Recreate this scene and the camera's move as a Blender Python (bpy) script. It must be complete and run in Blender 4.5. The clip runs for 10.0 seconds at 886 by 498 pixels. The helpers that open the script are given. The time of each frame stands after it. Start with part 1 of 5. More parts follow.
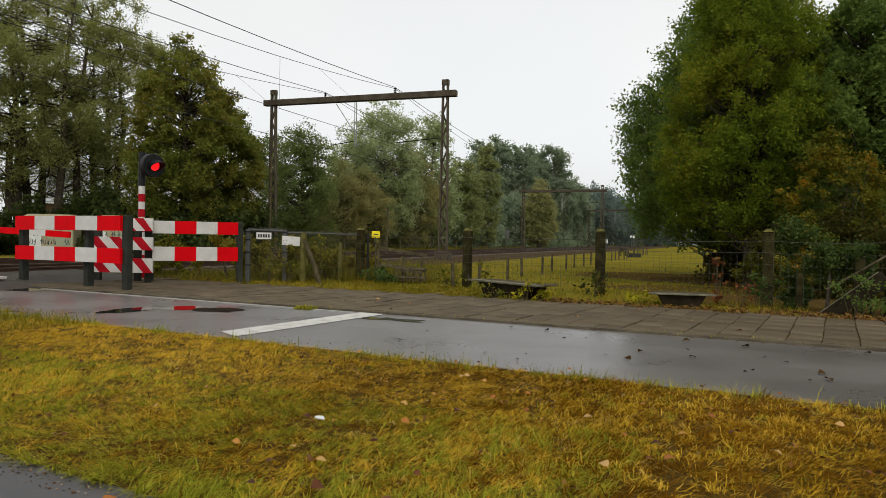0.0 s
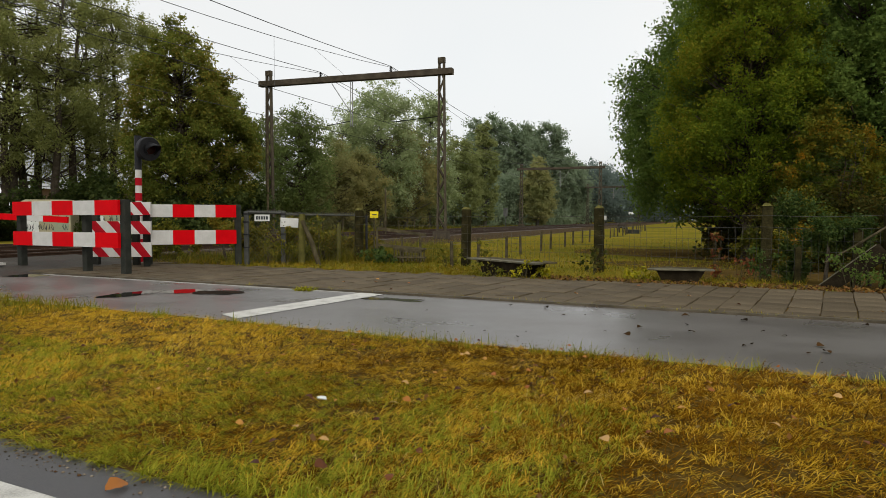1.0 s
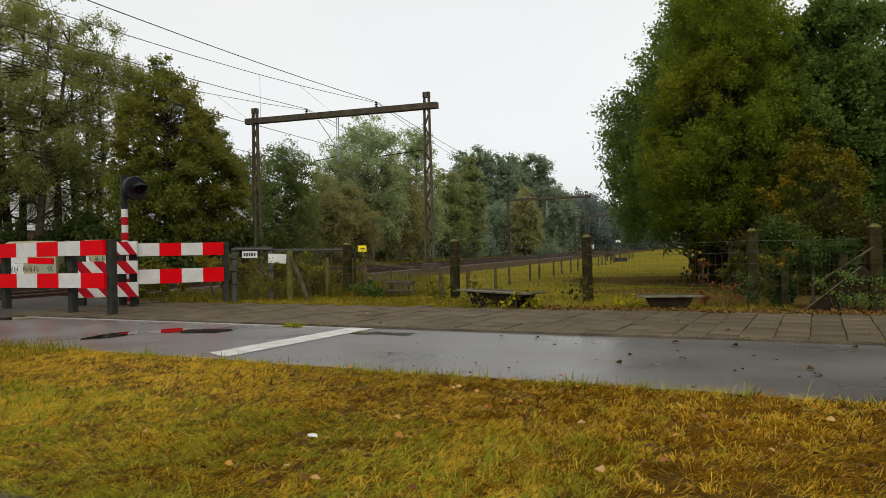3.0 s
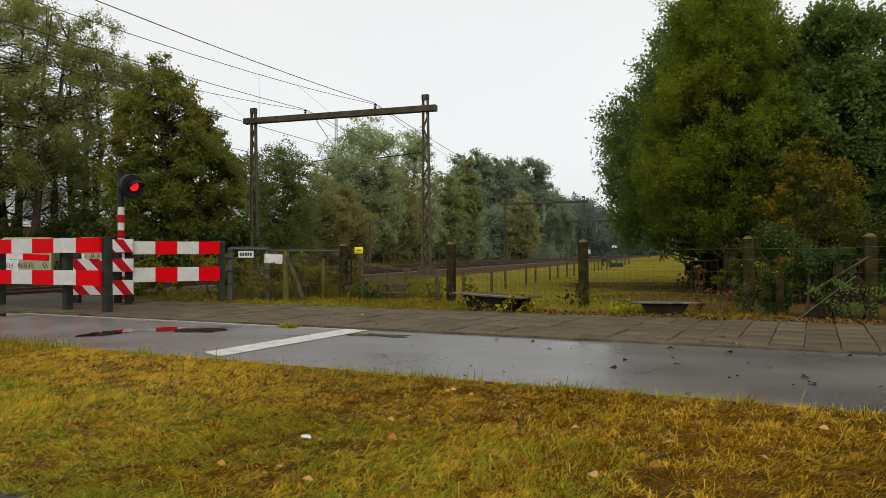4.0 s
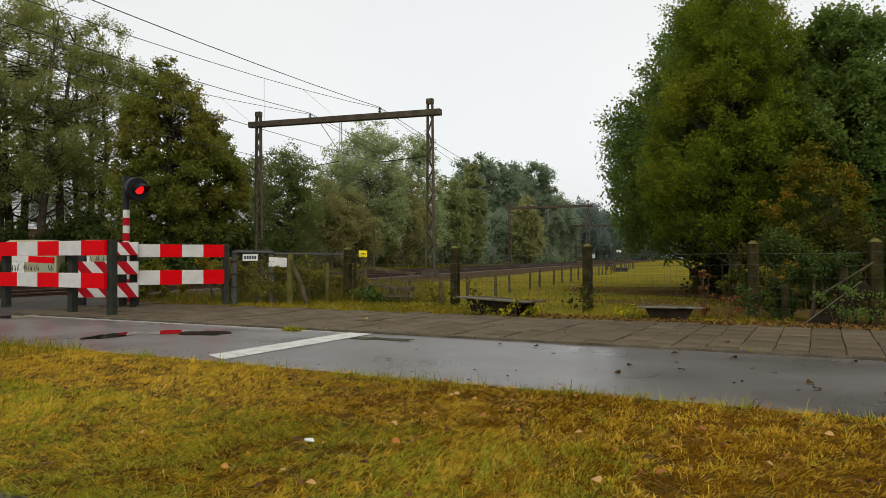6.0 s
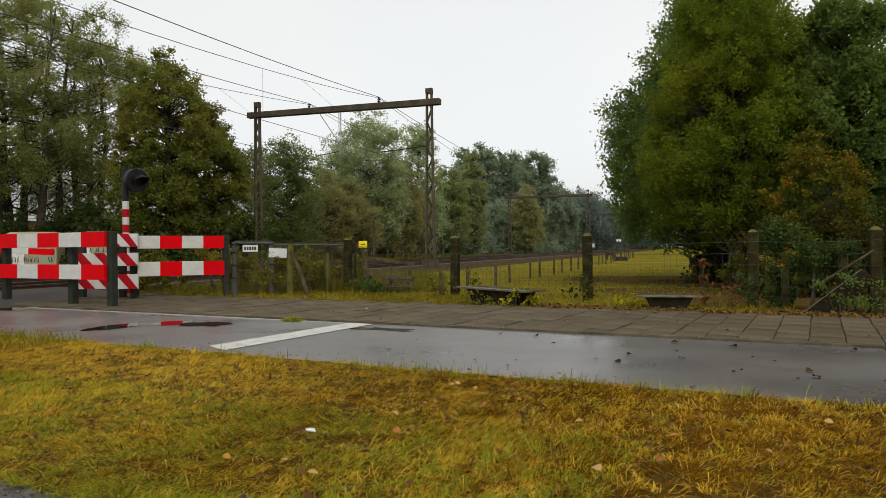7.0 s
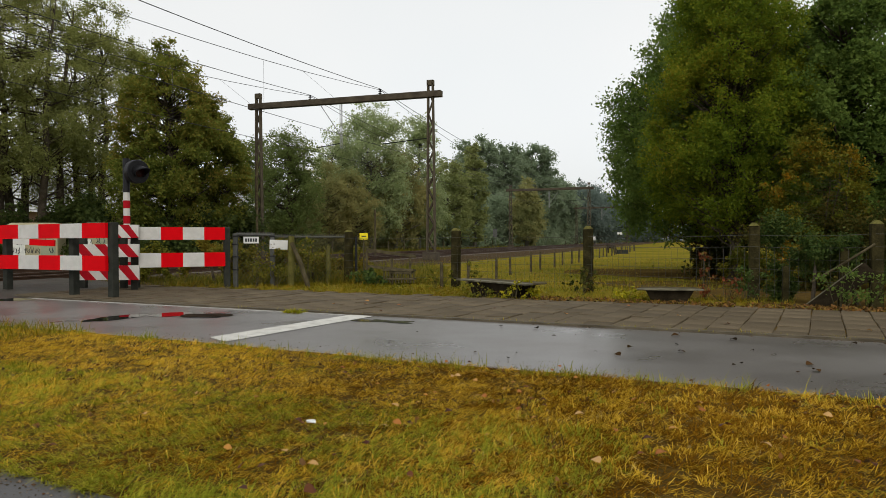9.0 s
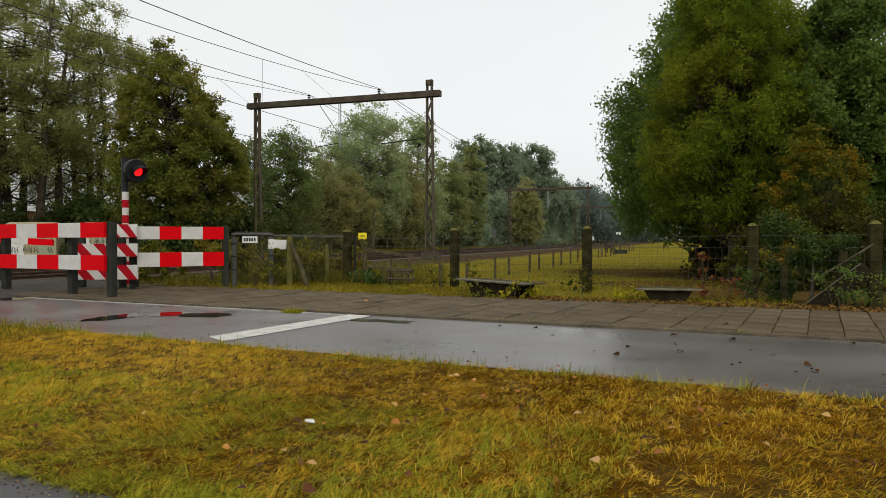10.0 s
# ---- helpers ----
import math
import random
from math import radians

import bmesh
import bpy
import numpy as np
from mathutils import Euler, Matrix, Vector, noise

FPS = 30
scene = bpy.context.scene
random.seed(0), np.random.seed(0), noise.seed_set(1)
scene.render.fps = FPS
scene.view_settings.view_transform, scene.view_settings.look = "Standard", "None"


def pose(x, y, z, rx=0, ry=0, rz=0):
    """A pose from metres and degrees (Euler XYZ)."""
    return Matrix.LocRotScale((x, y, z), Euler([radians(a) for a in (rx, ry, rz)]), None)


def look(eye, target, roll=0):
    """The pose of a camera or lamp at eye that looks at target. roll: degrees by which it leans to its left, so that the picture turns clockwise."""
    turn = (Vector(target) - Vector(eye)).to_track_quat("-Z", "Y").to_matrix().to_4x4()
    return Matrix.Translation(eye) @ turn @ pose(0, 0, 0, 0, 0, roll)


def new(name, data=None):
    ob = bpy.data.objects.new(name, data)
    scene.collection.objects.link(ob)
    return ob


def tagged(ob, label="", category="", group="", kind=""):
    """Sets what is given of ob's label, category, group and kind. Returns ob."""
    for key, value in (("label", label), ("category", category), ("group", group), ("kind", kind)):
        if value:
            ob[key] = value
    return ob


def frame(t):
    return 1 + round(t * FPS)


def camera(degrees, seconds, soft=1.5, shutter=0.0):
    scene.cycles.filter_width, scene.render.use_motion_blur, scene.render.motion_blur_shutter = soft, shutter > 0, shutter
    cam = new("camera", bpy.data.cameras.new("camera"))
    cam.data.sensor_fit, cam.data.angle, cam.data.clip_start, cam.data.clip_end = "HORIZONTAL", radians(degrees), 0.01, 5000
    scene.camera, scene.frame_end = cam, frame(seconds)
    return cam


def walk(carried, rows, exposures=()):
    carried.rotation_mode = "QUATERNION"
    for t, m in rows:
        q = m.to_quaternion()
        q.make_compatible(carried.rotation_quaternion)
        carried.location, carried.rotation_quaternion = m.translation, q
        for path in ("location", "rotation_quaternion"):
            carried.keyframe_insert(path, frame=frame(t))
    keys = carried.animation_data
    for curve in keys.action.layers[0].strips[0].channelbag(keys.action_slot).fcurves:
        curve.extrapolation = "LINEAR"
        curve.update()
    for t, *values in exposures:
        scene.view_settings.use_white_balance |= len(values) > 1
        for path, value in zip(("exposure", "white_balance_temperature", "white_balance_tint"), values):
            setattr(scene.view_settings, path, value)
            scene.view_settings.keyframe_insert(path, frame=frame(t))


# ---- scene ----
EYE = 0.95
cam = camera(66.0, 10.0, soft=0.5)
TURNS = [  # seconds, yaw, pitch, roll in degrees; the camera is held at one spot
    (0.0, 0.00, -0.74, 0.95), (0.5, 0.17, -1.15, 0.55), (1.0, -0.12, -2.48, 0.05), (1.5, -0.39, -3.00, -0.50),
    (2.0, -0.60, -2.29, -1.06), (2.5, -0.95, -0.20, -1.53), (4.0, -1.39, 0.45, -0.39), (4.5, -1.24, 0.57, -0.22),
    (5.0, -1.16, 0.57, -0.15), (5.5, -1.07, 0.90, -0.13), (7.0, -1.05, -0.06, -0.46), (7.5, -1.03, -0.57, -0.58),
    (8.0, -1.07, -0.72, -0.52), (8.5, -1.09, -0.70, -0.41), (9.0, -0.98, -0.70, -0.25), (9.5, -1.04, -0.81, -0.59),
    (10.0, -1.08, -0.72, -0.19)]
walk(cam, [(t, pose(0, 0, EYE, 90 + pitch, 0, yaw) @ pose(0, 0, 0, 0, 0, roll)) for t, yaw, pitch, roll in TURNS])

# ---- sky and light: a bright overcast day ----
world = bpy.data.worlds.new("overcast_sky")
scene.world = world
world.use_nodes = True
wn, wl = world.node_tree.nodes, world.node_tree.links
wn.clear()
sky = wn.new("ShaderNodeTexSky")
sky.sky_type, sky.sun_disc = "NISHITA", False
sky.sun_elevation, sky.sun_rotation = radians(40), radians(200)
sky.air_density, sky.dust_density = 1.0, 4.0
grey = wn.new("ShaderNodeHueSaturation")
grey.inputs["Saturation"].default_value = 0.12
b1, b2, add, out = wn.new("ShaderNodeBackground"), wn.new("ShaderNodeBackground"), wn.new("ShaderNodeAddShader"), wn.new("ShaderNodeOutputWorld")
wl.new(sky.outputs[0], grey.inputs["Color"])
wl.new(grey.outputs[0], b1.inputs[0])
b1.inputs[1].default_value = 0.05
b2.inputs[0].default_value, b2.inputs[1].default_value = (0.965, 0.985, 0.975, 1), 0.72
cloud, tint, where = wn.new("ShaderNodeTexNoise"), wn.new("ShaderNodeValToRGB"), wn.new("ShaderNodeTexCoord")
cloud.inputs["Scale"].default_value, cloud.inputs["Detail"].default_value = 2.2, 3.0
tint.color_ramp.elements[0].position, tint.color_ramp.elements[0].color = 0.3, (0.915, 0.95, 0.955, 1)
tint.color_ramp.elements[1].position, tint.color_ramp.elements[1].color = 0.7, (1.0, 1.005, 0.99, 1)
wl.new(where.outputs["Generated"], cloud.inputs["Vector"])
wl.new(cloud.outputs["Fac"], tint.inputs["Fac"])
wl.new(tint.outputs[0], b2.inputs[0])
wl.new(b1.outputs[0], add.inputs[0])
wl.new(b2.outputs[0], add.inputs[1])
wl.new(add.outputs[0], out.inputs[0])
sun_data = bpy.data.lights.new("sun", "SUN")
sun_data.energy, sun_data.angle, sun_data.color = 1.0, radians(30), (1.0, 0.92, 0.78)
sun = new("sun", sun_data)
sun.matrix_world = look((8, -20, 20), (0, 0, 0))
scene.view_settings.exposure = 0.0


# ---- plan axes: u runs along the cycle path, v across it; track: along the rails (t) and to their right (n) ----
def uv(u, v, z=0.0):
    return Vector((0.889 * u + 0.458 * v, -0.458 * u + 0.889 * v, z))


def tn(t, n, z=0.0):
    return Vector((0.36 * t + 0.933 * n, 0.933 * t - 0.36 * n, z))


UV = Matrix(((0.889, 0.458, 0, 0), (-0.458, 0.889, 0, 0), (0, 0, 1, 0), (0, 0, 0, 1)))
TN = Matrix(((0.36, 0.933, 0, 0), (0.933, -0.36, 0, 0), (0, 0, 1, 0), (0, 0, 0, 1)))
rng = np.random.default_rng(7)


# ---- materials ----
def material(name, stops, scale=4.0, rough=0.8, bump=0.3, fine=60.0, metal=0.0, detail=6.0, fine_mix=0.35, bump_dist=0.01, spec=0.15, rough_var=0.1):
    m = bpy.data.materials.new(name)
    m.use_nodes = True
    n, l = m.node_tree.nodes, m.node_tree.links
    p = n["Principled BSDF"]
    co = n.new("ShaderNodeTexCoord")
    a, b = n.new("ShaderNodeTexNoise"), n.new("ShaderNodeTexNoise")
    a.inputs["Scale"].default_value, a.inputs["Detail"].default_value = scale, detail
    b.inputs["Scale"].default_value, b.inputs["Detail"].default_value = fine, 4.0
    l.new(co.outputs["Object"], a.inputs["Vector"])
    l.new(co.outputs["Object"], b.inputs["Vector"])
    mix = n.new("ShaderNodeMix")
    mix.inputs["Factor"].default_value = fine_mix
    l.new(a.outputs["Fac"], mix.inputs["A"])
    l.new(b.outputs["Fac"], mix.inputs["B"])
    ramp = n.new("ShaderNodeValToRGB")
    ramp.color_ramp.elements.remove(ramp.color_ramp.elements[0])
    k = len(stops)
    for i, c in enumerate(stops):
        pos = 0.32 + 0.36 * i / max(k - 1, 1)
        e = ramp.color_ramp.elements[0] if i == 0 else ramp.color_ramp.elements.new(pos)
        e.position, e.color = pos, (*c, 1)
    l.new(mix.outputs["Result"], ramp.inputs["Fac"])
    l.new(ramp.outputs["Color"], p.inputs["Base Color"])
    mr = n.new("ShaderNodeMapRange")
    mr.inputs["From Min"].default_value, mr.inputs["From Max"].default_value = 0.3, 0.7
    mr.inputs["To Min"].default_value, mr.inputs["To Max"].default_value = max(rough - rough_var, 0.01), min(rough + rough_var, 1)
    l.new(a.outputs["Fac"], mr.inputs["Value"])
    l.new(mr.outputs["Result"], p.inputs["Roughness"])
    p.inputs["Metallic"].default_value = metal
    p.inputs["Specular IOR Level"].default_value = spec
    if bump:
        bp = n.new("ShaderNodeBump")
        bp.inputs["Strength"].default_value, bp.inputs["Distance"].default_value = bump, bump_dist
        l.new(b.outputs["Fac"], bp.inputs["Height"])
        l.new(bp.outputs["Normal"], p.inputs["Normal"])
    return m


def island_material(name, stops, rough=0.6, through_light=0.45, patch=0.0, patch_scale=0.5, per_object=False, spec=0.15):
    """Leaves and blades: each loose piece takes its own colour out of the range, shifted in broad patches."""
    m = bpy.data.materials.new(name)
    m.use_nodes = True
    n, l = m.node_tree.nodes, m.node_tree.links
    p, o = n["Principled BSDF"], n["Material Output"]
    if per_object:
        src = n.new("ShaderNodeObjectInfo").outputs["Random"]
    else:
        src = n.new("ShaderNodeNewGeometry").outputs["Random Per Island"]
    if patch:
        co, nz = n.new("ShaderNodeTexCoord"), n.new("ShaderNodeTexNoise")
        nz.inputs["Scale"].default_value, nz.inputs["Detail"].default_value = patch_scale, 3.0
        l.new(co.outputs["Object"], nz.inputs["Vector"])
        mr = n.new("ShaderNodeMapRange")
        mr.inputs["From Min"].default_value, mr.inputs["From Max"].default_value = 0.3, 0.7
        l.new(nz.outputs["Fac"], mr.inputs["Value"])
        mix = n.new("ShaderNodeMix")
        mix.inputs["Factor"].default_value = patch
        l.new(src, mix.inputs["A"])
        l.new(mr.outputs["Result"], mix.inputs["B"])
        src = mix.outputs["Result"]
    ramp = n.new("ShaderNodeValToRGB")
    ramp.color_ramp.elements.remove(ramp.color_ramp.elements[0])
    for i, c in enumerate(stops):
        pos = 0.08 + 0.84 * i / max(len(stops) - 1, 1)
        e = ramp.color_ramp.elements[0] if i == 0 else ramp.color_ramp.elements.new(pos)
        e.position, e.color = pos, (*c, 1)
    l.new(src, ramp.inputs["Fac"])
    l.new(ramp.outputs["Color"], p.inputs["Base Color"])
    p.inputs["Roughness"].default_value = rough
    p.inputs["Specular IOR Level"].default_value = spec
    if through_light:
        tl, ms = n.new("ShaderNodeBsdfTranslucent"), n.new("ShaderNodeMixShader")
        ms.inputs[0].default_value = through_light
        l.new(ramp.outputs["Color"], tl.inputs["Color"])
        l.new(p.outputs[0], ms.inputs[1])
        l.new(tl.outputs[0], ms.inputs[2])
        l.new(ms.outputs[0], o.inputs["Surface"])
    return m


M_FIELD = material("field_grass", [(0.072, 0.075, 0.010), (0.13, 0.118, 0.015), (0.175, 0.135, 0.019), (0.235, 0.185, 0.027)], 0.35, 0.95, 0.5, 7.0, bump_dist=0.08, spec=0.0)
M_SOIL = material("thatch_soil", [(0.035, 0.022, 0.006), (0.075, 0.046, 0.010), (0.13, 0.08, 0.015)], 1.5, 0.95, 0.6, 40.0, bump_dist=0.02, spec=0.03)
M_DIRT = material("bare_earth", [(0.048, 0.030, 0.010), (0.085, 0.055, 0.017), (0.13, 0.088, 0.022)], 0.7, 0.95, 0.6, 12.0, bump_dist=0.04, spec=0.0)
M_ASPHALT = material("wet_asphalt", [(0.035, 0.034, 0.036), (0.055, 0.053, 0.056), (0.075, 0.072, 0.072)], 1.2, 0.45, 0.5, 220.0, bump_dist=0.004, rough_var=0.12, spec=0.5)
M_PATH = material("wet_red_grey_asphalt", [(0.0839, 0.0762, 0.0713), (0.112, 0.102, 0.0959), (0.137, 0.127, 0.116)], 0.9, 0.33, 0.12, 260.0, bump_dist=0.003, rough_var=0.09, spec=0.5)
M_PUDDLE = material("still_water", [(0.012, 0.010, 0.010), (0.02, 0.018, 0.016)], 2.0, 0.02, 0.0, rough_var=0.01, spec=0.5)
M_WHITE_LINE = material("road_paint_white", [(0.30, 0.29, 0.26), (0.50, 0.49, 0.45), (0.60, 0.59, 0.55)], 7.0, 0.5, 0.3, 150.0)
M_WORN_LINE = material("worn_road_paint", [(0.12, 0.11, 0.10), (0.30, 0.29, 0.27), (0.46, 0.45, 0.42)], 9.0, 0.5, 0.3, 60.0, fine_mix=0.5)
M_SLAB = material("concrete_slab", [(0.05, 0.037, 0.022), (0.095, 0.074, 0.047), (0.145, 0.117, 0.077)], 2.0, 0.75, 0.6, 70.0, bump_dist=0.006, fine_mix=0.55, spec=0.06)
def vary_by_piece(m, low, high):
    """Each piece of the material gets its own lightness."""
    n, l = m.node_tree.nodes, m.node_tree.links
    p = n["Principled BSDF"]
    src = p.inputs["Base Color"].links[0].from_socket
    info, mr, mx = n.new("ShaderNodeObjectInfo"), n.new("ShaderNodeMapRange"), n.new("ShaderNodeVectorMath")
    mr.inputs["To Min"].default_value, mr.inputs["To Max"].default_value = low, high
    mx.operation = "SCALE"
    l.new(info.outputs["Random"], mr.inputs["Value"])
    l.new(src, mx.inputs[0])
    l.new(mr.outputs["Result"], mx.inputs["Scale"])
    l.new(mx.outputs["Vector"], p.inputs["Base Color"])


vary_by_piece(M_SLAB, 0.82, 1.2)
M_KERB = material("kerb_concrete", [(0.035, 0.028, 0.016), (0.08, 0.066, 0.044), (0.14, 0.118, 0.082)], 3.0, 0.7, 0.4, 90.0)
M_BALLAST = material("ballast_stone", [(0.032, 0.022, 0.012), (0.066, 0.047, 0.027), (0.115, 0.086, 0.052)], 6.0, 0.95, 1.0, 22.0, bump_dist=0.05, fine_mix=0.6, spec=0.0)
M_RAIL = material("rusty_rail", [(0.035, 0.021, 0.014), (0.07, 0.042, 0.027)], 5.0, 0.75, 0.3, 80.0, spec=0.1)
M_RAIL_TOP = material("dull_rail_head", [(0.10, 0.085, 0.07), (0.16, 0.14, 0.12)], 5.0, 0.5, 0.0, metal=0.5)
M_SLEEPER = material("sleeper", [(0.07, 0.06, 0.05), (0.14, 0.12, 0.10)], 5.0, 0.85, 0.4, 60.0)
M_RED = material("signal_red", [(0.50, 0.002, 0.005), (0.62, 0.003, 0.007)], 6.0, 0.5, 0.05, 90.0, spec=0.03)
M_WHITE = material("signal_white", [(0.44, 0.43, 0.40), (0.56, 0.55, 0.52)], 6.0, 0.4, 0.05, 90.0)
M_POST_DARK = material("dark_plastic_post", [(0.018, 0.020, 0.017), (0.042, 0.043, 0.035)], 8.0, 0.7, 0.25, 120.0, spec=0.04)
M_BLACK = material("black_housing", [(0.010, 0.010, 0.011), (0.018, 0.018, 0.02)], 8.0, 0.45, 0.1, 100.0)
M_STEEL = material("dull_galvanised_steel", [(0.05, 0.05, 0.045), (0.11, 0.112, 0.105)], 12.0, 0.65, 0.15, 90.0, metal=0.2)
M_WIRE = material("fence_wire", [(0.05, 0.05, 0.042), (0.10, 0.10, 0.085)], 10.0, 0.6, 0.0, metal=0.2)
M_CABLE = material("overhead_cable", [(0.03, 0.03, 0.03), (0.06, 0.06, 0.06)], 3.0, 0.6, 0.0)
M_OLDPOST = material("mossy_concrete_post", [(0.012, 0.011, 0.005), (0.028, 0.024, 0.010), (0.06, 0.052, 0.020)], 7.0, 0.95, 0.6, 50.0, bump_dist=0.008, spec=0.02)
M_OLDWOOD = material("weathered_wood", [(0.03, 0.025, 0.013), (0.07, 0.058, 0.033), (0.13, 0.108, 0.062)], 6.0, 0.9, 0.5, 60.0, spec=0.04)
M_GREYWOOD = material("grey_planks", [(0.055, 0.05, 0.032), (0.115, 0.105, 0.07), (0.19, 0.175, 0.12)], 6.0, 0.7, 0.4, 60.0)
M_MAST = material("mast_concrete", [(0.035, 0.027, 0.018), (0.06, 0.048, 0.033), (0.10, 0.082, 0.058)], 3.0, 0.85, 0.4, 40.0)
M_CREAM = material("cream_cabinet", [(0.26, 0.235, 0.14), (0.36, 0.33, 0.22)], 1.5, 0.6, 0.1, 60.0)
M_YELLOW = material("yellow_plate", [(0.70, 0.56, 0.01), (0.80, 0.66, 0.02)], 5.0, 0.45, 0.05)
M_SIGN = material("white_plate", [(0.52, 0.52, 0.50), (0.66, 0.66, 0.64)], 6.0, 0.4, 0.05)
M_INK = material("dark_ink", [(0.03, 0.035, 0.04), (0.06, 0.065, 0.07)], 9.0, 0.6, 0.0)
M_TRUNK = material("bark", [(0.03, 0.024, 0.016), (0.065, 0.052, 0.036), (0.11, 0.09, 0.065)], 5.0, 0.9, 0.8, 35.0, bump_dist=0.02)
# Bark for the far trees, lightened in colour to imitate haze.
M_HAZEBARK = material("haze_paled_bark", [(0.09, 0.085, 0.07), (0.16, 0.15, 0.125)], 3.0, 0.9, 0.4, 20.0)
M_MOSSWOOD = material("mossy_wood", [(0.05, 0.045, 0.012), (0.10, 0.092, 0.022), (0.15, 0.135, 0.045)], 6.0, 0.9, 0.5, 50.0)
M_DECK = material("crossing_asphalt", [(0.026, 0.022, 0.018), (0.045, 0.039, 0.032), (0.065, 0.057, 0.048)], 1.5, 0.6, 0.5, 120.0, bump_dist=0.004)
M_DARKRED = material("weathered_dark_red", [(0.27, 0.006, 0.012), (0.37, 0.010, 0.017)], 6.0, 0.55, 0.05, 90.0, spec=0.03)
M_BLACKWOOD = material("wet_black_wood", [(0.010, 0.008, 0.005), (0.022, 0.017, 0.010), (0.038, 0.030, 0.019)], 6.0, 0.9, 0.5, 50.0, spec=0.02)
M_MASTLEG = material("mast_leg_concrete", [(0.045, 0.036, 0.022), (0.075, 0.061, 0.040), (0.115, 0.095, 0.066)], 3.0, 0.85, 0.4, 40.0)
M_ROOF = material("pale_roof", [(0.30, 0.31, 0.31), (0.46, 0.47, 0.47)], 1.0, 0.6, 0.2, 20.0)
M_WALLBRICK = material("house_brick", [(0.16, 0.10, 0.07), (0.26, 0.18, 0.13)], 2.0, 0.85, 0.3, 40.0)
M_GLASS = material("dark_glass", [(0.02, 0.022, 0.025), (0.03, 0.033, 0.036)], 1.0, 0.08, 0.0, rough_var=0.02, spec=0.5)
M_HORSE = material("dark_brown_coat", [(0.02, 0.015, 0.010), (0.045, 0.032, 0.022)], 4.0, 0.7, 0.2, 70.0)

L_MAPLE = island_material("maple_leaf", [(0.085, 0.137, 0.014), (0.143, 0.197, 0.016), (0.20, 0.235, 0.018), (0.31, 0.255, 0.022)], through_light=0.6, patch=0.45, patch_scale=0.45, spec=0.08)
L_OAK = island_material("oak_leaf", [(0.08, 0.135, 0.03), (0.135, 0.20, 0.04), (0.19, 0.25, 0.054)], through_light=0.6, patch=0.4, spec=0.08)
L_AMBER = island_material("amber_leaf", [(0.075, 0.105, 0.012), (0.115, 0.125, 0.013), (0.17, 0.14, 0.013), (0.36, 0.18, 0.012)], patch=0.6, patch_scale=0.9, spec=0.08)
L_IVY = island_material("ivy_leaf", [(0.03, 0.06, 0.014), (0.06, 0.10, 0.02), (0.12, 0.14, 0.03)], patch=0.4, patch_scale=1.0)
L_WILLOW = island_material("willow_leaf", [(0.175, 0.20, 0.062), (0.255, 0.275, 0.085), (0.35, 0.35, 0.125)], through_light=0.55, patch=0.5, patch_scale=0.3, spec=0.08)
L_LIME = island_material("turning_lime_leaf", [(0.10, 0.14, 0.026), (0.155, 0.182, 0.032), (0.22, 0.215, 0.038), (0.34, 0.245, 0.045)], through_light=0.55, patch=0.5, patch_scale=0.3, spec=0.06)
L_DARK = island_material("dark_shrub_leaf", [(0.03, 0.05, 0.014), (0.06, 0.085, 0.02), (0.09, 0.11, 0.026)], patch=0.4)
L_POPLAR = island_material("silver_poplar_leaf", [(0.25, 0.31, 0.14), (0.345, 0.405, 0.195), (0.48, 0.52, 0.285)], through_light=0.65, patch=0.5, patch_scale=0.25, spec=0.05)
# Fading bushes and oak past the rails, greyed and lightened to carry haze.
L_BUSH = island_material("hazed_fading_bush_leaf", [(0.225, 0.235, 0.095), (0.30, 0.285, 0.112), (0.40, 0.325, 0.123)], through_light=0.65, patch=0.6, patch_scale=0.2, spec=0.0)
L_OAKFAR = island_material("haze_dulled_oak_leaf", [(0.105, 0.145, 0.045), (0.15, 0.19, 0.058), (0.20, 0.23, 0.075)], through_light=0.55, patch=0.5, patch_scale=0.3, spec=0.02)
# Far wood and gold tree: distance haze is put into these paler, greyer colours.
L_FAR = island_material("haze_tinted_wood_leaf", [(0.215, 0.275, 0.175), (0.245, 0.305, 0.192), (0.275, 0.33, 0.21)], through_light=0.6, patch=0.5, patch_scale=0.12, spec=0.0)
L_FAREST = island_material("haze_paled_wood_leaf", [(0.15, 0.195, 0.17), (0.175, 0.22, 0.19)], through_light=0.6, patch=0.5, patch_scale=0.1, spec=0.0)
L_FARGOLD = island_material("haze_paled_gold_leaf", [(0.25, 0.28, 0.11), (0.33, 0.33, 0.13), (0.40, 0.36, 0.15)], through_light=0.6, patch=0.5, patch_scale=0.3)
L_BLADE = island_material("autumn_grass_blade", [(0.18, 0.115, 0.009), (0.33, 0.207, 0.015), (0.49, 0.305, 0.022), (0.63, 0.395, 0.032), (0.76, 0.50, 0.065), (0.50, 0.205, 0.012)], rough=0.6, through_light=0.25, patch=0.4, patch_scale=0.6, spec=0.0)
L_FRESH = island_material("fresh_grass_blade", [(0.08, 0.10, 0.007), (0.16, 0.15, 0.009), (0.26, 0.19, 0.014), (0.28, 0.15, 0.014)], rough=0.5, through_light=0.3, patch=0.4, patch_scale=0.8, spec=0.06)
L_GREEN = island_material("green_grass_blade", [(0.17, 0.18, 0.009), (0.30, 0.27, 0.012), (0.44, 0.36, 0.020)], rough=0.5, through_light=0.3, patch=0.4, patch_scale=0.8, spec=0.06)
